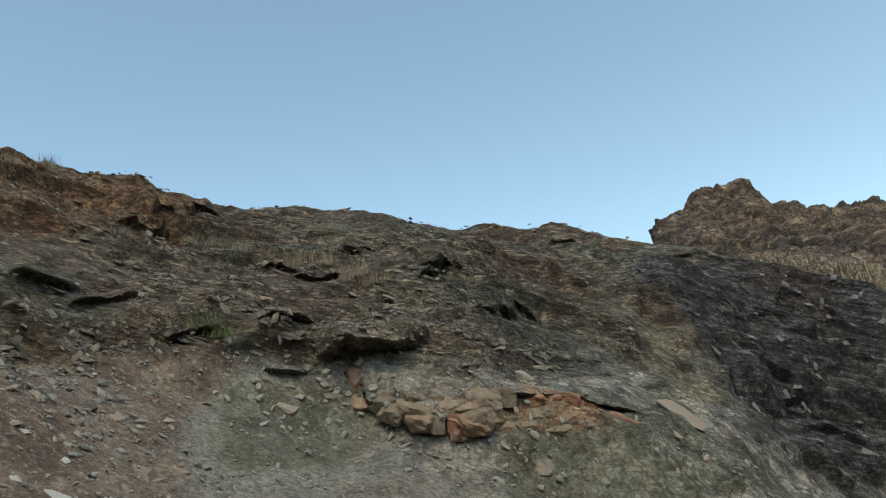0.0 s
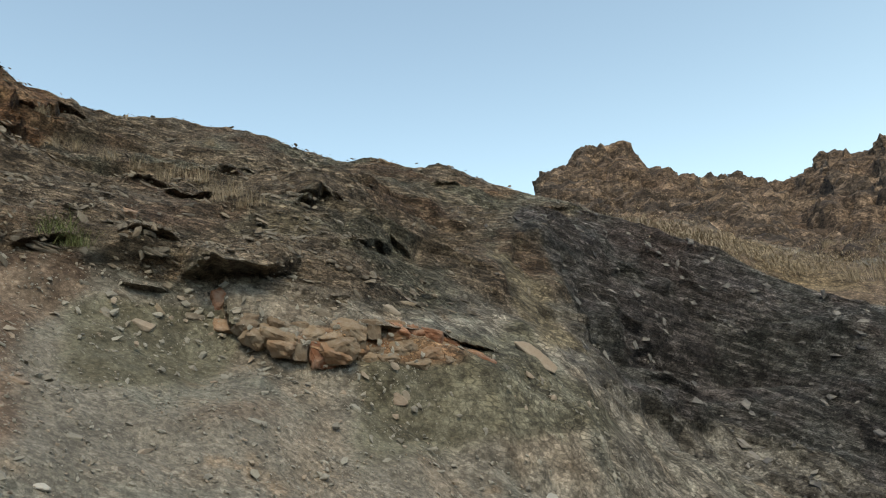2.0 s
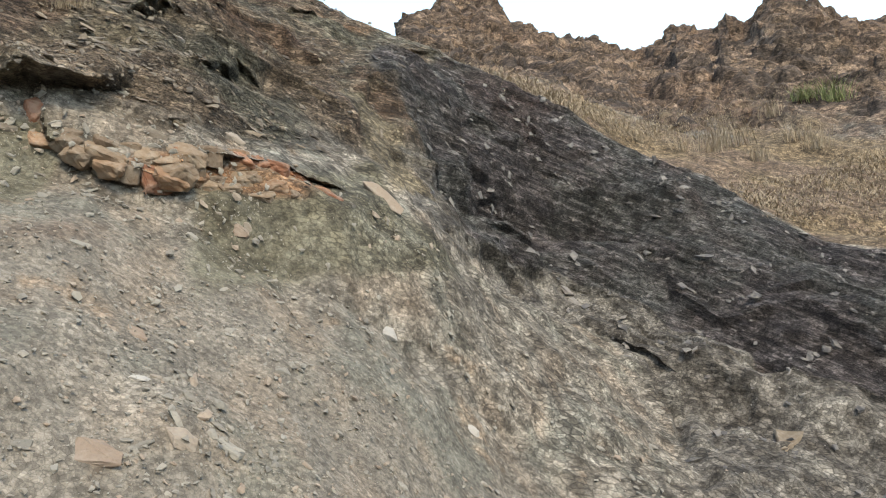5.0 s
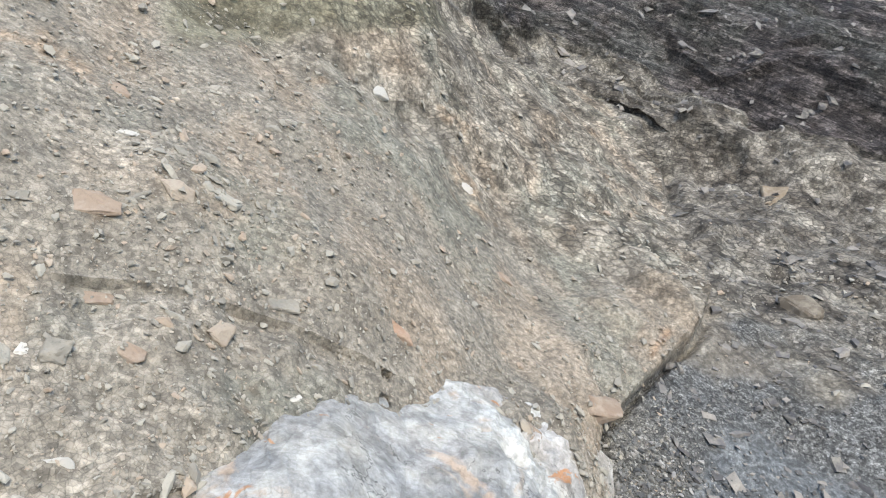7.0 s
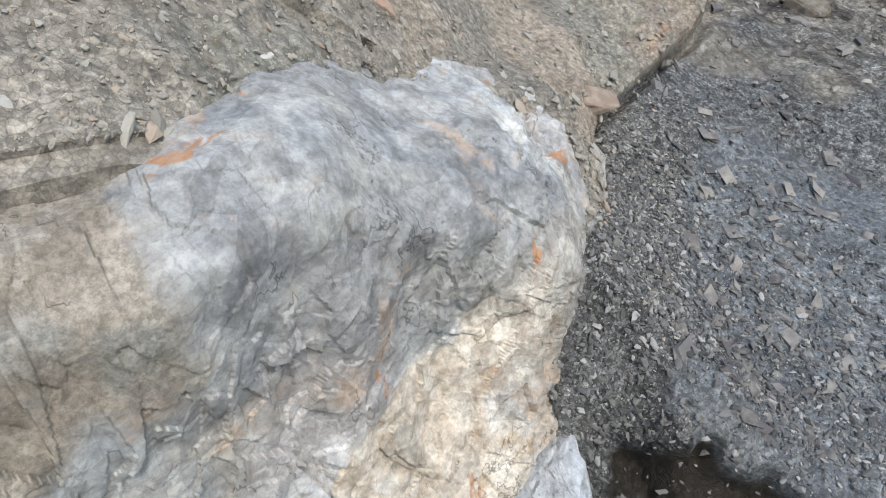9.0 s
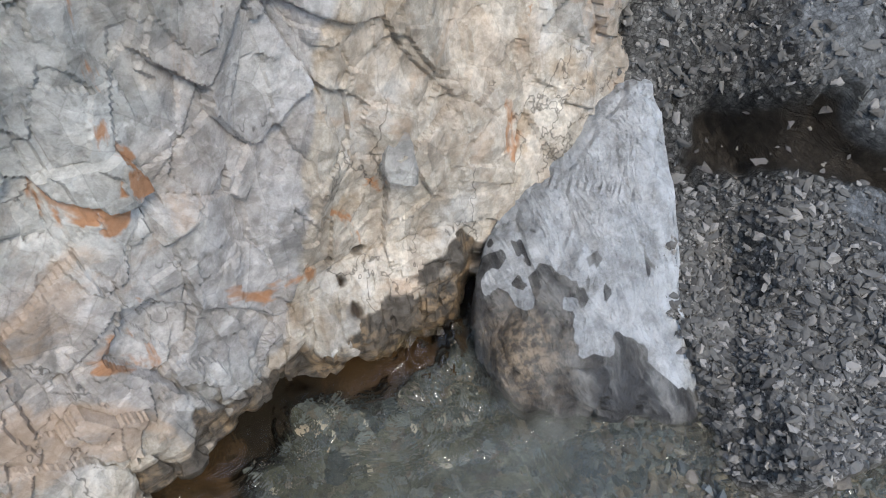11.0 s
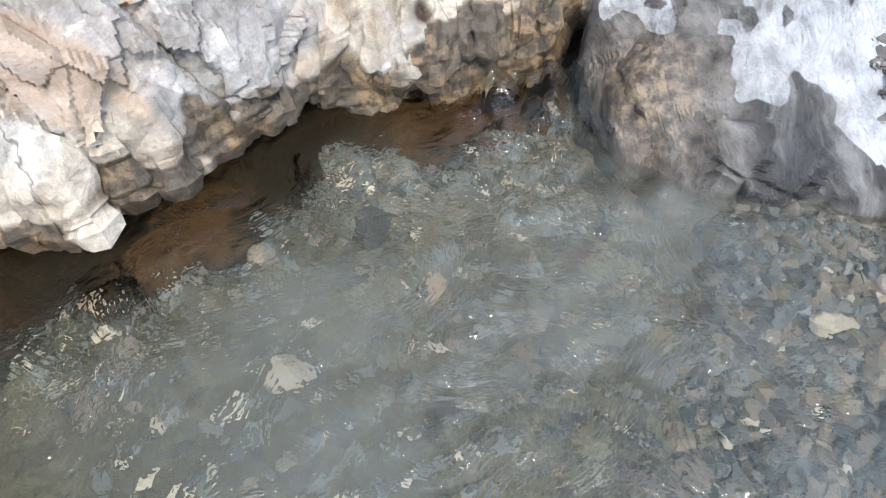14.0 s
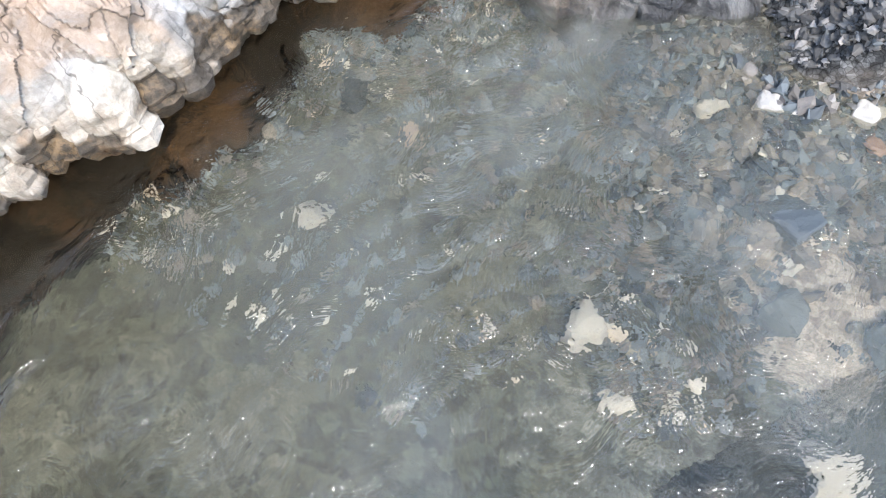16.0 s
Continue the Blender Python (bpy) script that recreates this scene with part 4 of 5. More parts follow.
# ---- stream ----
def stream():
    xs = np.concatenate([np.linspace(-3, -.25, 60, endpoint=False), np.linspace(-.25, .7, 250, endpoint=False), np.linspace(.7, 1.3, 30)])
    ys = np.concatenate([np.linspace(-2.2, -.4, 50, endpoint=False), np.linspace(-.4, .6, 260, endpoint=False), np.linspace(.6, 1.2, 20)])
    nx, ny = len(xs), len(ys)
    x, y = np.meshgrid(xs, ys)
    p = np.stack([x.ravel(), y.ravel(), x.ravel() * 0], 1)
    rough = np.exp(-(((p[:, 0] - .335) / .07) ** 2 + ((p[:, 1] - .42) / .08) ** 2)) + 0.35 * np.exp(-(((p[:, 0] - .42) / .16) ** 2 + ((p[:, 1] - .30) / .05) ** 2))
    z = 0.004 * fbm(p * 6, 3, 91) + 0.0022 * fbm(p * (16, 24, 1), 3, 102) + rough * (0.035 * np.abs(fbm(p * (17, 11, 1), 3, 92)) + 0.014 * fbm(p * 40, 2, 93)) - 0.003
    a, r = np.degrees(np.arctan2(p[:, 0] - CX, p[:, 1] - CY)), np.hypot(p[:, 0] - CX, p[:, 1] - CY)
    # Murk thins along the rock so the shade in the bed colour stays dark.
    edge = ramp(r - curve(FOOT, a) + 0.05 * fbm(p * 6, 3, 99), -0.10, -0.03) * (1 - ramp(a, 24, 32))
    murk = (0.10 + 0.24 * ramp(fbm(p * (4, 5.5, 1), 5, 100, 0.6), -.3, .5)) * (1 - 0.55 * ramp(p[:, 0] + 0.15 * fbm(p * 5, 3, 101), .2, .5)) * (1 - 0.97 * edge) * (1 - 0.6 * (1 - ramp(p[:, 0] + 0.3 * p[:, 1], -.1, .2)))
    ob = new("stream_water", mesh_from("stream_water", np.stack([p[:, 0], p[:, 1], z], 1), grid_faces(ny, nx), WATER, True, (("murk", murk),)))
    ob.visible_shadow = False
    return tagged(ob, "shallow murky stream water over a pebble bed", "water", kind="structure")

stream()


# ---- loose stones ----
def body_shapes(round_ones):
    bm = bmesh.new()
    if round_ones:
        bmesh.ops.create_icosphere(bm, subdivisions=1, radius=1.15)
    else:
        bmesh.ops.create_cube(bm, size=1.8)
        bmesh.ops.triangulate(bm, faces=bm.faces)
    bm.verts.index_update()
    shape = np.array([v.co[:] for v in bm.verts]), np.array([[v.index for v in f.verts] for f in bm.faces])
    bm.free()
    return shape


def rubble(centres, normals, sizes, flat, rng, round_ones=False, lift=0.25, stretch=0.5):
    """Many small broken stones as one array of corners and faces: jittered, flattened bodies lying on the slope."""
    n = len(centres)
    corner, tris = body_shapes(round_ones)
    m = len(corner)
    v = corner[None] * (1 + rng.uniform(-0.5, 0.25, (n, m, 1))) + rng.uniform(-0.25, 0.25, (n, m, 3))
    v[..., 0] += v[..., 1] * rng.uniform(-.6, .6, (n, 1))
    v *= np.stack([1 + rng.uniform(0, stretch, n), 1 - rng.uniform(0, stretch * .7, n), flat * rng.uniform(.6, 1.4, n)], 1)[:, None]
    v *= 0.5 * sizes[:, None, None]
    turn = rng.uniform(0, 2 * np.pi, n)
    c, s = np.cos(turn)[:, None], np.sin(turn)[:, None]
    v = np.stack([v[..., 0] * c - v[..., 1] * s, v[..., 0] * s + v[..., 1] * c, v[..., 2]], -1)
    up = normals + rng.normal(0, 0.22, (n, 3))
    up /= np.linalg.norm(up, axis=1, keepdims=True)
    side = np.cross(up, (0.31, 0.9, 0.2))
    side /= np.linalg.norm(side, axis=1, keepdims=True)
    fwd = np.cross(up, side)
    v = v[..., :1] * side[:, None] + v[..., 1:2] * fwd[:, None] + v[..., 2:] * up[:, None]
    v += centres[:, None] + up[:, None] * (flat * lift * sizes)[:, None, None]
    return v.reshape(-1, 3), (tris[None] + m * np.arange(n)[:, None, None]).reshape(-1, 3)


AREA = (KINDS["r"] ** 2 * np.gradient(np.broadcast_to(A[None], LAND.shape[:2]), axis=1).ravel())
VIEWED = (KINDS["a"] > -42) & (KINDS["a"] < 85)


def strew(name, label, category, n, weight, low, high, by_distance, flat, material, seed, round_ones=False, power=3.2):
    """Strew n stones over the ground where weight is high; sizes in metres at 1 m, growing with the distance by a power."""
    rng = np.random.default_rng(seed)
    flat_land = LAND.reshape(-1, 3)
    w = np.clip(weight, 0, None) * VIEWED
    pick = rng.choice(len(w), n, p=w / w.sum())
    sizes = low * (high / low) ** (rng.random(n) ** power) * np.maximum(KINDS["r"][pick], .4) ** by_distance
    spread = rng.normal(0, 1, (n, 3)) * 0.004 * KINDS["r"][pick][:, None]
    spread[:, 2] *= 0.2
    v, f = rubble(flat_land[pick] + spread, KINDS["n"][pick], sizes, flat, rng, round_ones)
    ob = new(name, mesh_from(name, v, f, material, False))
    return tagged(ob, label, category, kind="stuff")


K = KINDS
patchy = ramp(vnoise(LAND.reshape(-1, 3) * 3.1, 201), -0.5, 0.5) + 0.15
strew("scree", "loose grey-brown shale chips lying on the slope", "stones", 15000, K["loose"] * (1 - ramp(K["gravel"], .1, .5)) * (K["u"] < 6.2) * patchy * K["r"] ** 0.1, .0035, .026, 0.15, .5, SCREE_STONE, 1, True, 6.5)
strew("grit", "fine grey and tan grit on the lower slope", "grit", 16000, K["loose"] * (K["u"] < 4.7) * (K["a"] < 42), .0022, .011, 0.2, .6, SCREE_STONE, 6, True, 3.0)
strew("shale_chips", "thin grey-green shale flakes on the upper slope", "stones", 12000, K["shale"] * patchy, .006, .034, 0.3, .3, SHALE_STONE, 2, True, 5.0)
strew("dark_shale_chips", "dark shale flakes on the flank of the gully", "stones", 6000, (K["dark"] + 0.8 * K["clay"] * (K["u"] > 3)) * patchy, .006, .04, 0.3, .3, DARK_STONE, 3, False, 5.0)
strew("gravel", "dark grey angular gravel beside the stream", "gravel", 36000, K["gravel"] * (1 - ramp(K["shaded_pit"], .02, .3)) * (1 - 0.75 * K["pale_gravel"]) * (K["u"] < 4.5) * K["r"] ** -0.8, .0035, .017, 0.15, .65, GRAVEL_STONE, 4, True, 3.6)
strew("stream_pebbles", "mixed grey and tan pebbles on the stream bed", "pebbles", 13000, K["bed"] * (1 - K["algae_shade"]) * (1 - 0.9 * K["bar"]) * (K["u"] > .3) * K["r"] * (0.35 + ramp(LAND.reshape(-1, 3)[:, 0], .0, .45)), .004, .019, 0, .6, BED_STONE, 5, True, 3.0)

strew("pale_pebbles", "small whitish pebbles scattered on the stream bed", "pebbles", 800, K["bed"] * (1 - K["algae_shade"]) * (K["u"] > .2) * K["r"], .004, .016, 0, .6, PALE_STONE, 7, True, 2.6)
strew("dark_pebbles", "dark blue-grey pebbles on the stream bed", "pebbles", 1500, K["bed"] * (1 - K["algae_shade"]) * (K["u"] > .2) * K["r"] * (0.1 + ramp(LAND.reshape(-1, 3)[:, 0], .2, .5)), .006, .026, 0, .6, DARK_STONE, 8, True, 2.6)


# ---- single stones, ledges and slabs; placed by bearing and by the angle above the eye line ----
def place(a, rise, first=2.3):
    """The spot of the ground at a bearing, where it rises to that angle as seen from the middle of the walk."""
    k = int(np.argmin(np.abs(A - a)))
    col = LAND[:, k]
    u = KINDS["u"].reshape(LAND.shape[:2])[:, k]
    el = np.degrees(np.arctan2(col[:, 2] - 1.6, np.hypot(col[:, 0] - .23, col[:, 1] + .24)))
    i = int(np.argmax((el > rise) & (u > first)))
    return Vector(col[i]), Vector(KINDS["n"].reshape(*LAND.shape)[i, k])


def stone_mesh(name, size, material, seed, corners=16, rough=0.0, boxy=0.8, worn=0.07):
    """A broken stone: the hull of random corners in a box of that size, its edges worn."""
    rng = random.Random(seed)
    bm = bmesh.new()
    for _ in range(corners):
        v = Vector([rng.uniform(-1, 1) for _ in range(3)])
        v /= max(abs(c) for c in v) ** boxy
        bm.verts.new([c * h / 2 for c, h in zip(v, size)])
    made = bmesh.ops.convex_hull(bm, input=bm.verts)
    bmesh.ops.delete(bm, geom=[v for v in bm.verts if not v.link_faces], context="VERTS")
    bmesh.ops.dissolve_limit(bm, angle_limit=radians(9), verts=bm.verts, edges=bm.edges)
    bmesh.ops.bevel(bm, geom=bm.edges, offset=min(size) * worn, segments=1, affect="EDGES")
    if rough:
        bmesh.ops.triangulate(bm, faces=bm.faces)
        bmesh.ops.subdivide_edges(bm, edges=bm.edges, cuts=2, use_grid_fill=True)
        for v in bm.verts:
            v.co += v.normal * rough * noise.noise(v.co * (3 / max(size)) * 2 + Vector((seed, 0, 0)))
    bmesh.ops.recalc_face_normals(bm, faces=bm.faces)
    me = bpy.data.meshes.new(name)
    bm.to_mesh(me)
    bm.free()
    me.materials.append(material)
    return me


def lay(ob, spot, normal, turn, sink=0.2, height=0.02, level=0.0):
    """Rest ob on the slope: its z along the normal (or nearer to upright by level), its x along the slope turned by degrees."""
    up = (normal * (1 - level) + Vector((0, 0, 1)) * level).normalized()
    side = Vector((0, 1, 0)).cross(up).normalized()
    m = Matrix((side, up.cross(side), up)).transposed().to_4x4()
    ob.matrix_world = Matrix.Translation(spot + up * height * (0.5 - sink)) @ m @ pose(0, 0, 0, 0, 0, turn)
    return ob


TONES = {"grey": (SCREE_STONE, "angular grey shale stone lying on the scree"), "pale": (PALE_STONE, "pale flat limestone piece lying on the scree"),
         "rust": (RUST_STONE, "rust-stained broken stone on the slope"), "dark": (SHALE_STONE, "dark grey-green shale stone on the slope")}
# bearing, rise, width and height in degrees, tone
STONES_LOW = [(23.4, -14.1, 1.8, 1.1, "pale"), (-1.7, -5.0, 2.2, 1.3, "rust"), (1.5, -12.9, 2.8, 1.9, "grey"), (-1.2, -13.2, 1.6, 2.0, "grey"), (4.8, -14.0, 2.7, 1.5, "grey"), (8.7, -22.7, 2.8, 1.6, "grey"), (-4.2, -13.2, 3.6, 2.4, "rust"),
    (-1.5, -8.2, 1.9, .9, "pale"), (-8.7, -23.1, 2.3, 1.9, "grey"), (-12.8, -21.8, 3.4, 2.2, "grey"), (-10.1, -30.7, 2.7, .9, "pale"), (3.7, -24.0, 2.7, 2.0, "grey")]
STONES_MID = [(16.6, -6.4, 1.9, 1.2, "pale"), (27.4, -33.4, 2.2, 1.8, "rust"), (21.9, -33.9, 2.7, 2.4, "grey"), (9.0, -29.8, 1.3, .7, "pale"), (12.1, -35.1, 1.9, 1.1, "rust"), (33.2, -31.3, 3.4, 2.8, "rust"), (18.0, -25.3, 3.6, 1.2, "rust"),
    (26.4, -21.5, 1.9, .9, "rust"), (-.2, -8.3, .9, .6, "grey"), (.4, -9.9, 1.1, .7, "grey"), (2.2, -5.9, 1.0, .5, "pale"), (8.7, -8.6, 1.5, .7, "grey"), (-8.7, -11.8, 1.6, .9, "grey"), (-15.5, -21.5, 1.8, 1.3, "grey")]
STONES_LEFT = [(-10.7, -22.4, 1.3, 1.1, "pale"), (-4.9, -19.9, 2.7, 1.3, "rust"), (-3.7, -24.3, 2.7, 1.6, "rust"), (45.4, -14.5, 4.0, 2.0, "dark"), (48.1, -22.8, 2.2, 2.6, "dark"), (-28.5, 11.3, 2.2, 1.2, "dark"), (-26.1, 10.1, 1.3, 1.0, "rust"),
    (-24.2, 6.0, 2.7, 1.9, "rust"), (-21.7, 6.1, 1.4, .9, "rust"), (-30.5, 5.7, 2.8, .9, "pale"), (-27.1, 4.7, 1.0, .9, "pale"), (-14.0, 9.6, 2.1, 1.1, "grey"), (-5.9, 1.8, 1.8, .8, "grey"), (-.5, 9.5, 1.8, .9, "dark")]
STONES_HIGH = [(5.5, 9.5, 2.0, 1.0, "grey"), (-15.2, 17.8, 1.6, 1.2, "rust"), (-15.5, 11.8, 2.1, .7, "dark"), (-29.9, 7.8, .9, .6, "pale"), (-32.6, 9.9, .8, .5, "pale"), (-26.0, 7.9, 1.0, .6, "grey"), (-32.9, 7.0, 1.1, .7, "pale"),
    (-22.2, 9.1, 1.1, .6, "grey"), (-10.1, 9.9, 1.8, .8, "dark"), (-12.6, 10.7, 1.8, .6, "dark"), (5.2, 2.4, 1.8, 1.0, "rust"), (-24.8, 3.2, 1.4, .9, "rust"), (-18.2, 2.0, 1.2, .8, "grey"), (-20.4, -1.0, 1.6, 1.0, "pale")]


def stones():
    for k, (a, rise, w, h, tone) in enumerate(STONES_LOW + STONES_MID + STONES_LEFT + STONES_HIGH):
        spot, normal = place(a, rise)
        far = (spot - Vector((.23, -.24, 1.5))).length
        width, height = radians(w) * far, radians(h) * far
        size = (width, height * 1.15, height * 0.6)
        ob = new("stone", stone_mesh("stone", size, TONES[tone][0], 300 + k, 15, height * .08))
        lay(ob, spot, normal, random.Random(k).uniform(-25, 25), 0.62, size[2], 0.2)
        tagged(ob, TONES[tone][1], "stone", "stones on the slope")


stones()


def ledges():
    """Shelves of shale that stick out of the slope."""
    for k, (a, low, half, deep, dip, out) in enumerate(LEDGES):
        if half > 4:
            continue
        rise, w, h, tone = low + 0.35 * deep, half * 1.5, deep * .6, "grey" if k == 1 else "dark"
        spot, normal = place(a, rise)
        far = (spot - Vector((.23, -.24, 1.5))).length
        width, height = radians(w) * far, radians(h) * far
        root = new("rock_ledge")
        lay(root, spot - normal * width * .27, normal, random.Random(k).uniform(-10, 10), 0.6, height, 0.6)
        root.matrix_world = root.matrix_world @ pose(0, 0, 0, 0, 14, 0)
        rng = random.Random(900 + k)
        for n in range(4):
            thin = height * rng.uniform(.3, .6)
            size = (width * rng.uniform(.55, 1.0), max(width * .5, height * 2) * rng.uniform(.7, 1), thin)
            plate = new("plate", stone_mesh("plate", size, TONES[tone][0], 400 + 7 * k + n, 30, thin * .35, .95))
            plate.parent = root
            plate.matrix_basis = pose(width * rng.uniform(-.2, .2), width * rng.uniform(-.12, .08), (n - 1.6) * height * .36, rng.uniform(-6, 6), rng.uniform(-6, 6), rng.uniform(-20, 20))
        tagged(root, "stack of grey shale plates jutting out of the slope" if tone == "grey" else "stack of dark weathered shale plates jutting from the slope", "rock ledge", "ledges on the slope")


ledges()


def part(name, me, parent, m):
    ob = new(name, me)
    ob.parent = parent
    ob.matrix_world = m
    return ob


def rusty_outcrop():
    """The band of jointed, rust-stained blocks across the slope."""
    base, _ = place(1.0, 5.5)
    root = new("jointed_outcrop")
    root.matrix_world = Matrix.Translation(base)
    tan_m = stone_material("tan_block", (0.13, 0.092, 0.063), (0.235, 0.165, 0.107), (0.22, 0.12, 0.066))
    red_m = stone_material("red_block", (0.18, 0.078, 0.045), (0.28, 0.13, 0.072), (0.30, 0.20, 0.13))
    rng = random.Random(8)
    tans = [stone_mesh("block", (1, .9, .9), tan_m, 500 + k, 22, .09, .93, .05) for k in range(7)]
    reds = [stone_mesh("block", (1, .9, .8), red_m, 520 + k, 20, .09, .93, .05) for k in range(4)]
    def block(a, rise, w, h, pool):
        spot, normal = place(a, rise)
        far = (spot - Vector((.23, -.24, 1.5))).length
        ob = part("block", rng.choice(pool), root, Matrix())
        lay(ob, spot, normal, rng.uniform(-22, 22), 0.95, radians(h) * far, 0.5)
        ob.matrix_world = ob.matrix_world @ pose(0, 0, 0, rng.uniform(-8, 8), 4 + rng.uniform(-12, 12), 0) @ Matrix.Diagonal((radians(w) * far * 1.1, radians(w) * far * .9, radians(h) * far * 1.3, 1))
    centre = ((-7.8, 10.8), (-6, 9.3), (-4, 8.6), (-2, 7.7), (0, 7.1), (1.5, 7.6), (3.5, 7.6), (5.5, 7.3))
    a = -7.6
    while a < 5.8:
        mid = float(np.interp(a, [c[0] for c in centre], [c[1] for c in centre]))
        for row in (0.9, 0.0, -0.9):
            block(a + rng.uniform(-.5, .5), mid + row + rng.uniform(-.25, .25), rng.uniform(1.5, 2.9), rng.uniform(1.1, 1.9), reds if rng.random() < .14 else tans)
        a += rng.uniform(1.3, 2.0)
    for a, rise in ((6.2, 8.1), (7.4, 7.8), (8.6, 7.2), (9.6, 6.6), (10.5, 6.0), (11.4, 5.5), (12.4, 4.9), (1.5, 8.5), (-.2, 6.9), (-7.7, 11.6)):
        block(a, rise, rng.uniform(1.6, 2.4), rng.uniform(1.1, 1.6), reds)
    for a, rise in ((6, 6.6), (8, 6.0), (9.5, 5.2), (7, 5.2), (3, 6.2), (4.6, 5.8)):
        block(a, rise, rng.uniform(1.6, 2.4), rng.uniform(.8, 1.2), tans)
    return tagged(root, "jointed band of tan and rust-red rock blocks in the slope", "rock outcrop")


rusty_outcrop()


def pale_slab():
    spot, normal = place(15.6, 4.6)
    far = (spot - Vector((.23, -.24, 1.5))).length
    me = stone_mesh("rock_slab", (radians(4.0) * far, radians(1.2) * far, radians(.5) * far), SCREE_STONE, 611, 18, .004)
    # Turned towards the camera so that its broad face shows.
    normal = (normal + (Vector((.2, -.2, 1.6)) - spot).normalized()).normalized()
    ob = lay(new("rock_slab", me), spot, normal, -17, .45, .06, 0)
    return tagged(ob, "long pale smooth slab down the slope, tilted towards the viewer", "rock slab")


pale_slab()


# ---- white and tan stones in and beside the stream ----
def stream_stones():
    for k, (x, y, size, tone) in enumerate(((.07, .20, .036, "pale"), (.285, -.035, .05, "pale"), (.31, -.05, .018, "pale"), (.348, -.123, .022, "pale"), (.28, -.11, .03, "pale"), (.63, .05, .035, "pale"), (.41, -.25, .07, "pale"), (.62, .02, .03, "rust"), (.30, -.23, .05, "grey"),
                                            (.50, .128, .03, "pale"), (.46, .176, .02, "grey"), (.40, .30, .035, "grey"), (.20, .25, .03, "rust"), (.52, -.16, .06, "grey"), (.45, -.10, .045, "grey"), (.16, .33, .04, "grey"), (.50, -.02, .05, "grey"), (.55, .10, .028, "pale"))):
        d = np.hypot(LAND[..., 0] - x, LAND[..., 1] - y)
        z = LAND[..., 2].ravel()[int(np.argmin(d))]
        ob = new("stone", stone_mesh("stone", (size * 1.1, size * .85, size * .55), {"pale": PALE_STONE, "rust": RUST_STONE, "grey": BED_STONE}[tone], 700 + k, 18, size * .06))
        ob.matrix_world = pose(x, y, z + size * .18, 0, 0, 40 * k)
        tagged(ob, {"pale": "whitish stone lying in the shallow stream", "rust": "reddish-brown stone on the stream bed", "grey": "grey rounded stone on the stream bed"}[tone], "stone", "stones in the stream")


stream_stones()


# ---- dry grass ----
def grass_material(name, low, high):
    g = Graph(name)
    c = g.mix(g.island(), low, high)
    return g.finish(c, 0.8)


STRAW, GREEN, TWIG = grass_material("dry_grass", (0.19, 0.145, 0.10), (0.36, 0.285, 0.195)), grass_material("sparse_green", (0.09, 0.11, 0.04), (0.22, 0.23, 0.10)), grass_material("dry_twig", (0.16, 0.12, 0.09), (0.34, 0.27, 0.2))


def blades(n, height, spread, lean, rng, width=0.004, centre=(0, 0, 0)):
    """Tapered, bent blades: corners and faces."""
    base = rng.normal(0, spread, (n, 2))
    h = height * rng.uniform(.45, 1.1, n)
    way = rng.uniform(0, 2 * np.pi, n)
    tip = np.stack([np.cos(way), np.sin(way)], 1) * (lean * h * rng.uniform(.3, 1.2, n))[:, None]
    cross = np.stack([-np.sin(way), np.cos(way)], 1) * width
    v = np.zeros((n, 5, 3))
    for k, (f, g, w) in enumerate(((0, 0, 1), (0, 0, -1), (.5, .3, .7), (.5, .3, -.7), (1, 1, 0))):
        v[:, k, :2] = base + tip * g + cross * w
        v[:, k, 2] = h * f
    v += np.array(centre)
    tris = np.array([(0, 1, 2), (1, 3, 2), (2, 3, 4)])
    return v.reshape(-1, 3), (tris[None] + 5 * np.arange(n)[:, None, None]).reshape(-1, 3)


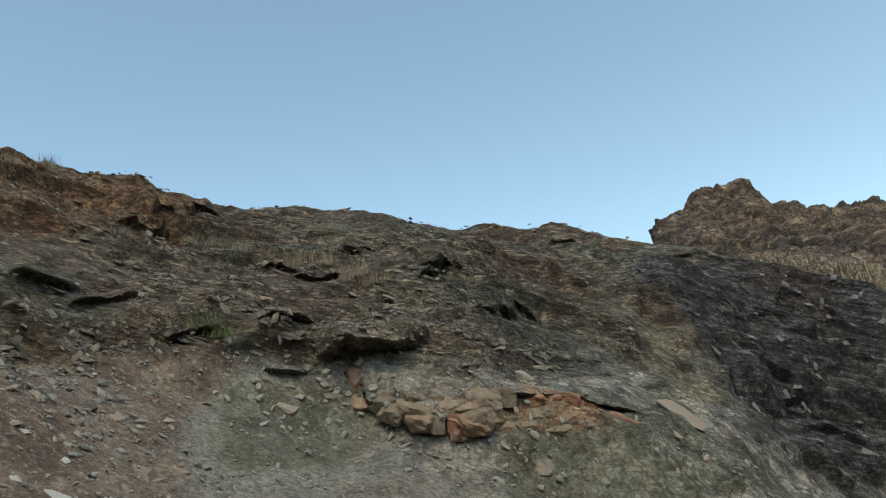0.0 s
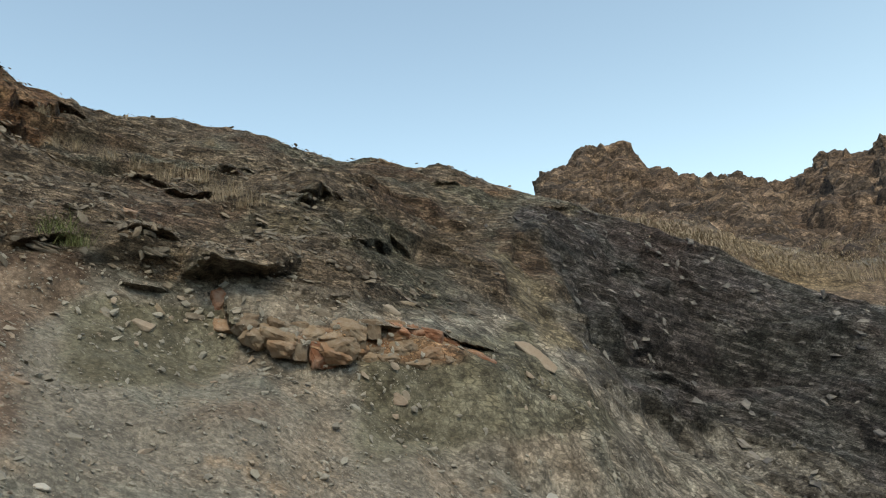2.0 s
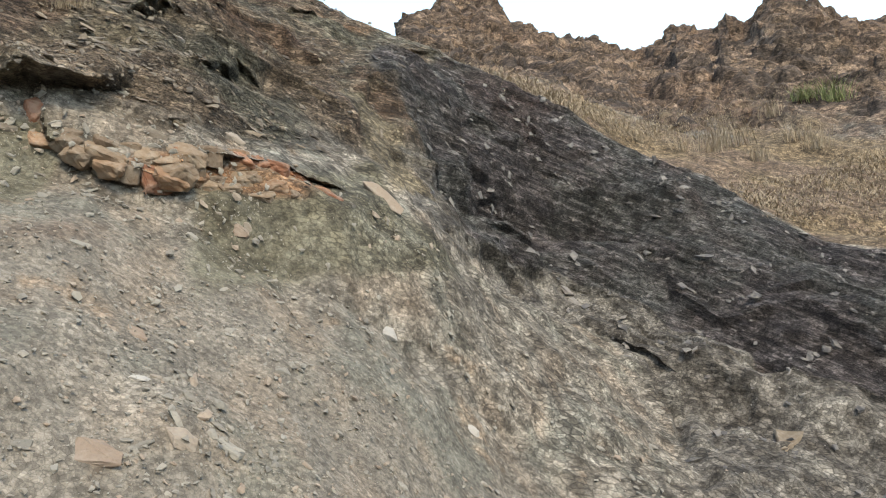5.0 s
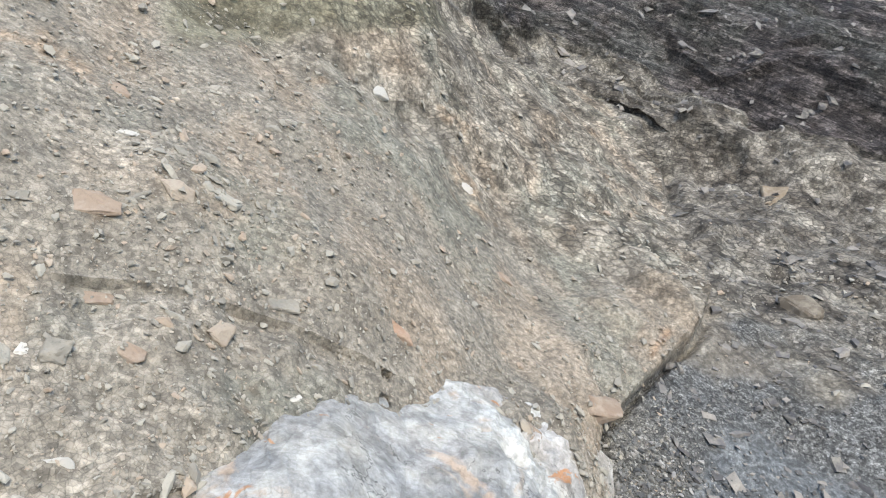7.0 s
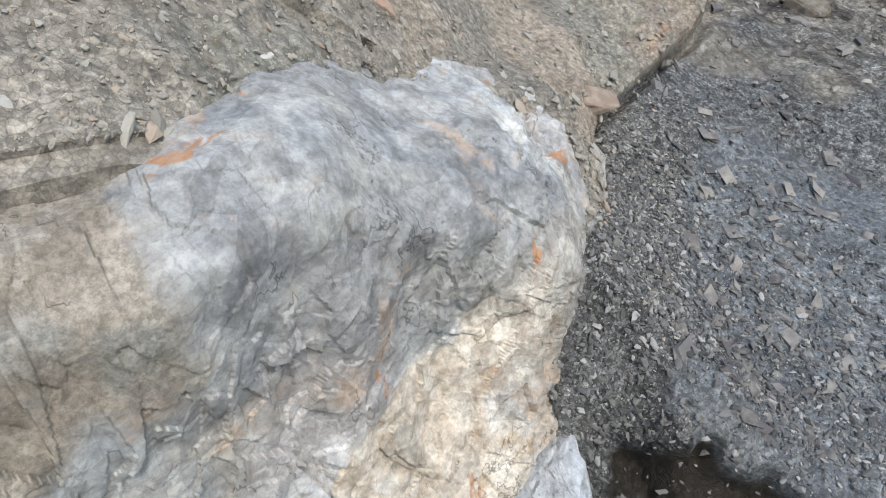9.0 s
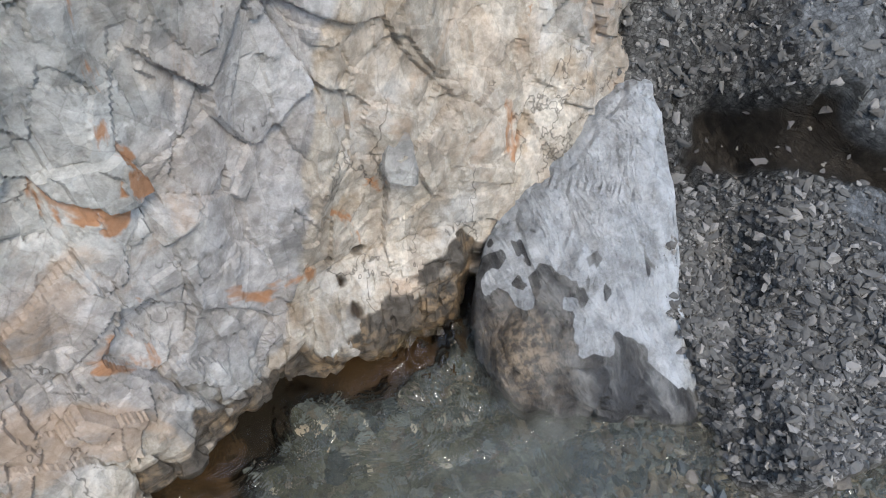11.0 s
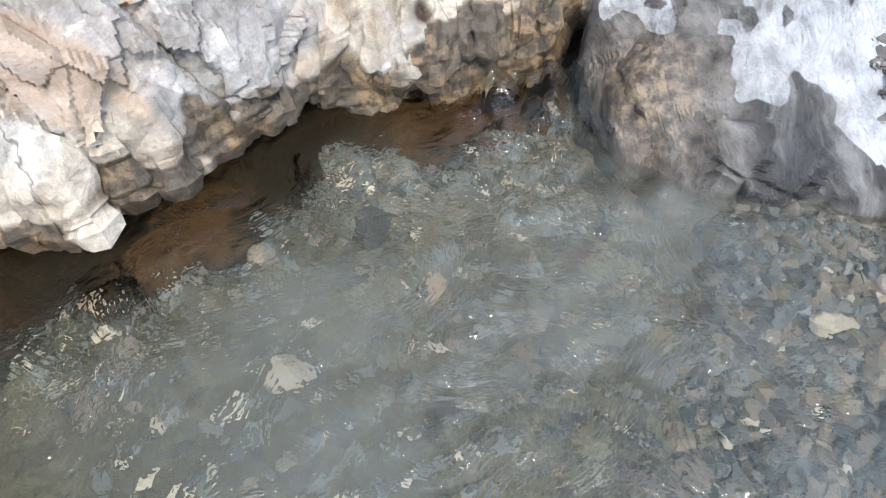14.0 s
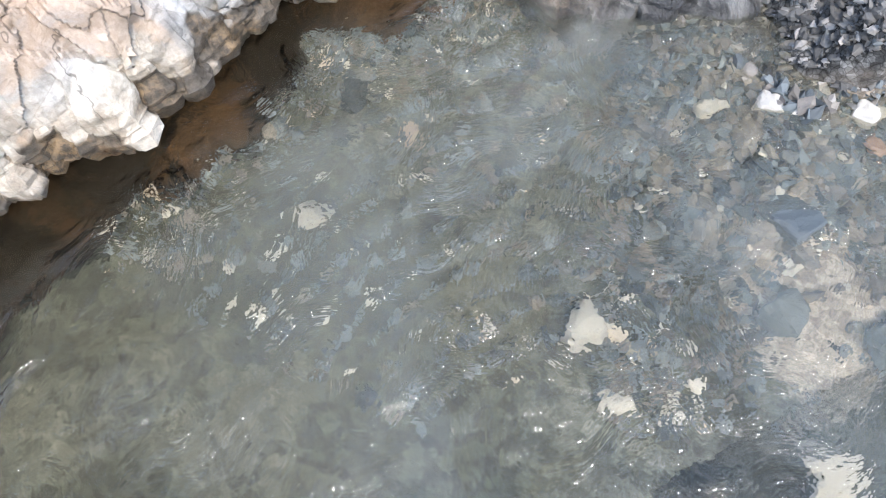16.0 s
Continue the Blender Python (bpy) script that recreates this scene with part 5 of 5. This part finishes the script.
def tufts():
    rng = np.random.default_rng(31)
    made = [mesh_from("grass_tuft", *blades(90, 1.0, .2, .6, rng, .009), STRAW, False) for _ in range(4)]
    for k, (a, rise, h) in enumerate(((-9.8, 19.8, 1.8), (-11.6, 20.2, 1.5), (-7.7, 18.9, 1.7), (-5.9, 18.2, 1.7), (-14.3, 20.7, 1.3), (-16.5, 21.3, 1.3), (-18.6, 21.8, 1.3), (-20.3, 22.1, 1.1), (-21.5, 24.0, .8), (-9.0, 22.6, .9), (-30.9, 26.9, .9), (-33.7, 27.2, .9), (-9.0, 19.1, 1.3),
                                     (35.6, 7.7, 1.3), (42.2, 6.6, 2.5), (40.8, 6.2, 2.0), (44.9, 8.2, 1.6), (37.7, 9.1, .9), (38.6, 6.6, 1.6), (46.5, 6.3, 2.0), (47.8, 5.6, 1.8), (44.0, 5.2, 1.6), (-12.8, 20.1, 1.4), (-8.4, 18.5, 1.2), (-6.8, 18.0, 1.2))):
        spot, _ = place(a, rise)
        far = (spot - Vector((.23, -.24, 1.5))).length
        size = radians(h) * far
        ob = new("grass_tuft", made[k % 4])
        ob.matrix_world = Matrix.Translation(spot - Vector((0, 0, .02 * size))) @ pose(0, 0, 0, 0, 0, 70 * k) @ Matrix.Diagonal((size * 1.3, size * 1.3, size, 1))
        tagged(ob, "dry straw-coloured grass tuft rooted on the slope", "grass tuft", "dry grass tufts")
    # the thin grass of the benches
    w = np.clip(K["straw"] * (K["a"] < 60) * K["r"] * ramp(vnoise(LAND.reshape(-1, 3) * .9, 203), -.1, .4), 0, None)
    pick = rng.choice(len(w), 2200, p=w / w.sum())
    vs, fs, count = [], [], 0
    for i in pick:
        v, f = blades(16, rng.uniform(.02, .06), .16, 1.7, rng, .005, LAND.reshape(-1, 3)[i])
        vs.append(v), fs.append(f + count)
        count += len(v)
    tagged(new("dry_grass", mesh_from("dry_grass", np.concatenate(vs), np.concatenate(fs), STRAW, False)), "thin dry grass covering the benches behind the ridge", "grass", kind="stuff")
    # low herbs and twigs on the shale
    for k, (a, rise, h, material, label) in enumerate(((-19.8, 15.8, 2.4, GREEN, "sparse green herb growing between the shale plates"), (-18.6, 15.2, 1.8, GREEN, "sparse green herb growing between the shale plates"), (-1.5, 24.0 - 4, 1.0, TWIG, "dry grey twiggy shrub on the slope"),
                                                       (48.5, 9.0, 2.2, GREEN, "green bush among dry grass on the far bench"), (47.2, 9.3, 1.6, GREEN, "green bush among dry grass on the far bench"), (-31.0, 27.2, 1.0, TWIG, "dry grey twiggy shrub on the skyline"), (-26.0, 22.8, 1.4, TWIG, "dry grey twiggy shrub on the slope"))):
        spot, _ = place(a, rise)
        size = radians(h) * (spot - Vector((.23, -.24, 1.5))).length
        me = mesh_from("shrub", *blades(160, 1.0, .3, .9, rng, .012), material, False)
        ob = new("shrub", me)
        ob.matrix_world = Matrix.Translation(spot) @ Matrix.Diagonal((size, size, size * .8, 1))
        tagged(ob, label, "shrub", "shrubs")


tufts()


# ---- loose flakes and blocks still seated in the outcrop ----
def flakes():
    verts = np.array([v.co[:] for v in OUTCROP.data.vertices])
    normals = np.array([v.normal[:] for v in OUTCROP.data.vertices])
    rng = random.Random(5)
    for k, (x, z, w, h) in enumerate(((-.02, .10, .05, .035), (.03, .12, .04, .05), (-.07, .08, .05, .03), (.07, .16, .05, .04), (.10, .09, .04, .03), (-.12, .12, .06, .04), (.02, .32, .07, .09), (-.10, .42, .09, .07), (-.18, .25, .08, .06), (.36, .30, .05, .07))):
        i = int(np.argmin((verts[:, 0] - x) ** 2 + (verts[:, 2] - z) ** 2 + 0.2 * np.abs(verts[:, 1] - .5)))
        spot, normal = Vector(verts[i]), Vector(normals[i])
        if normal.y > 0:
            normal = -normal
        ob = part("flake", stone_mesh("flake", (w, h, min(w, h) * .45), LIME, 800 + k, 14, .003), OUTCROP, Matrix())
        m = (-normal).to_track_quat("-Z", "Y").to_matrix().to_4x4()
        ob.matrix_world = Matrix.Translation(spot - normal * min(w, h) * .08) @ m @ pose(0, 0, 0, rng.uniform(-12, 12), rng.uniform(-12, 12), rng.uniform(-40, 40))


flakes()
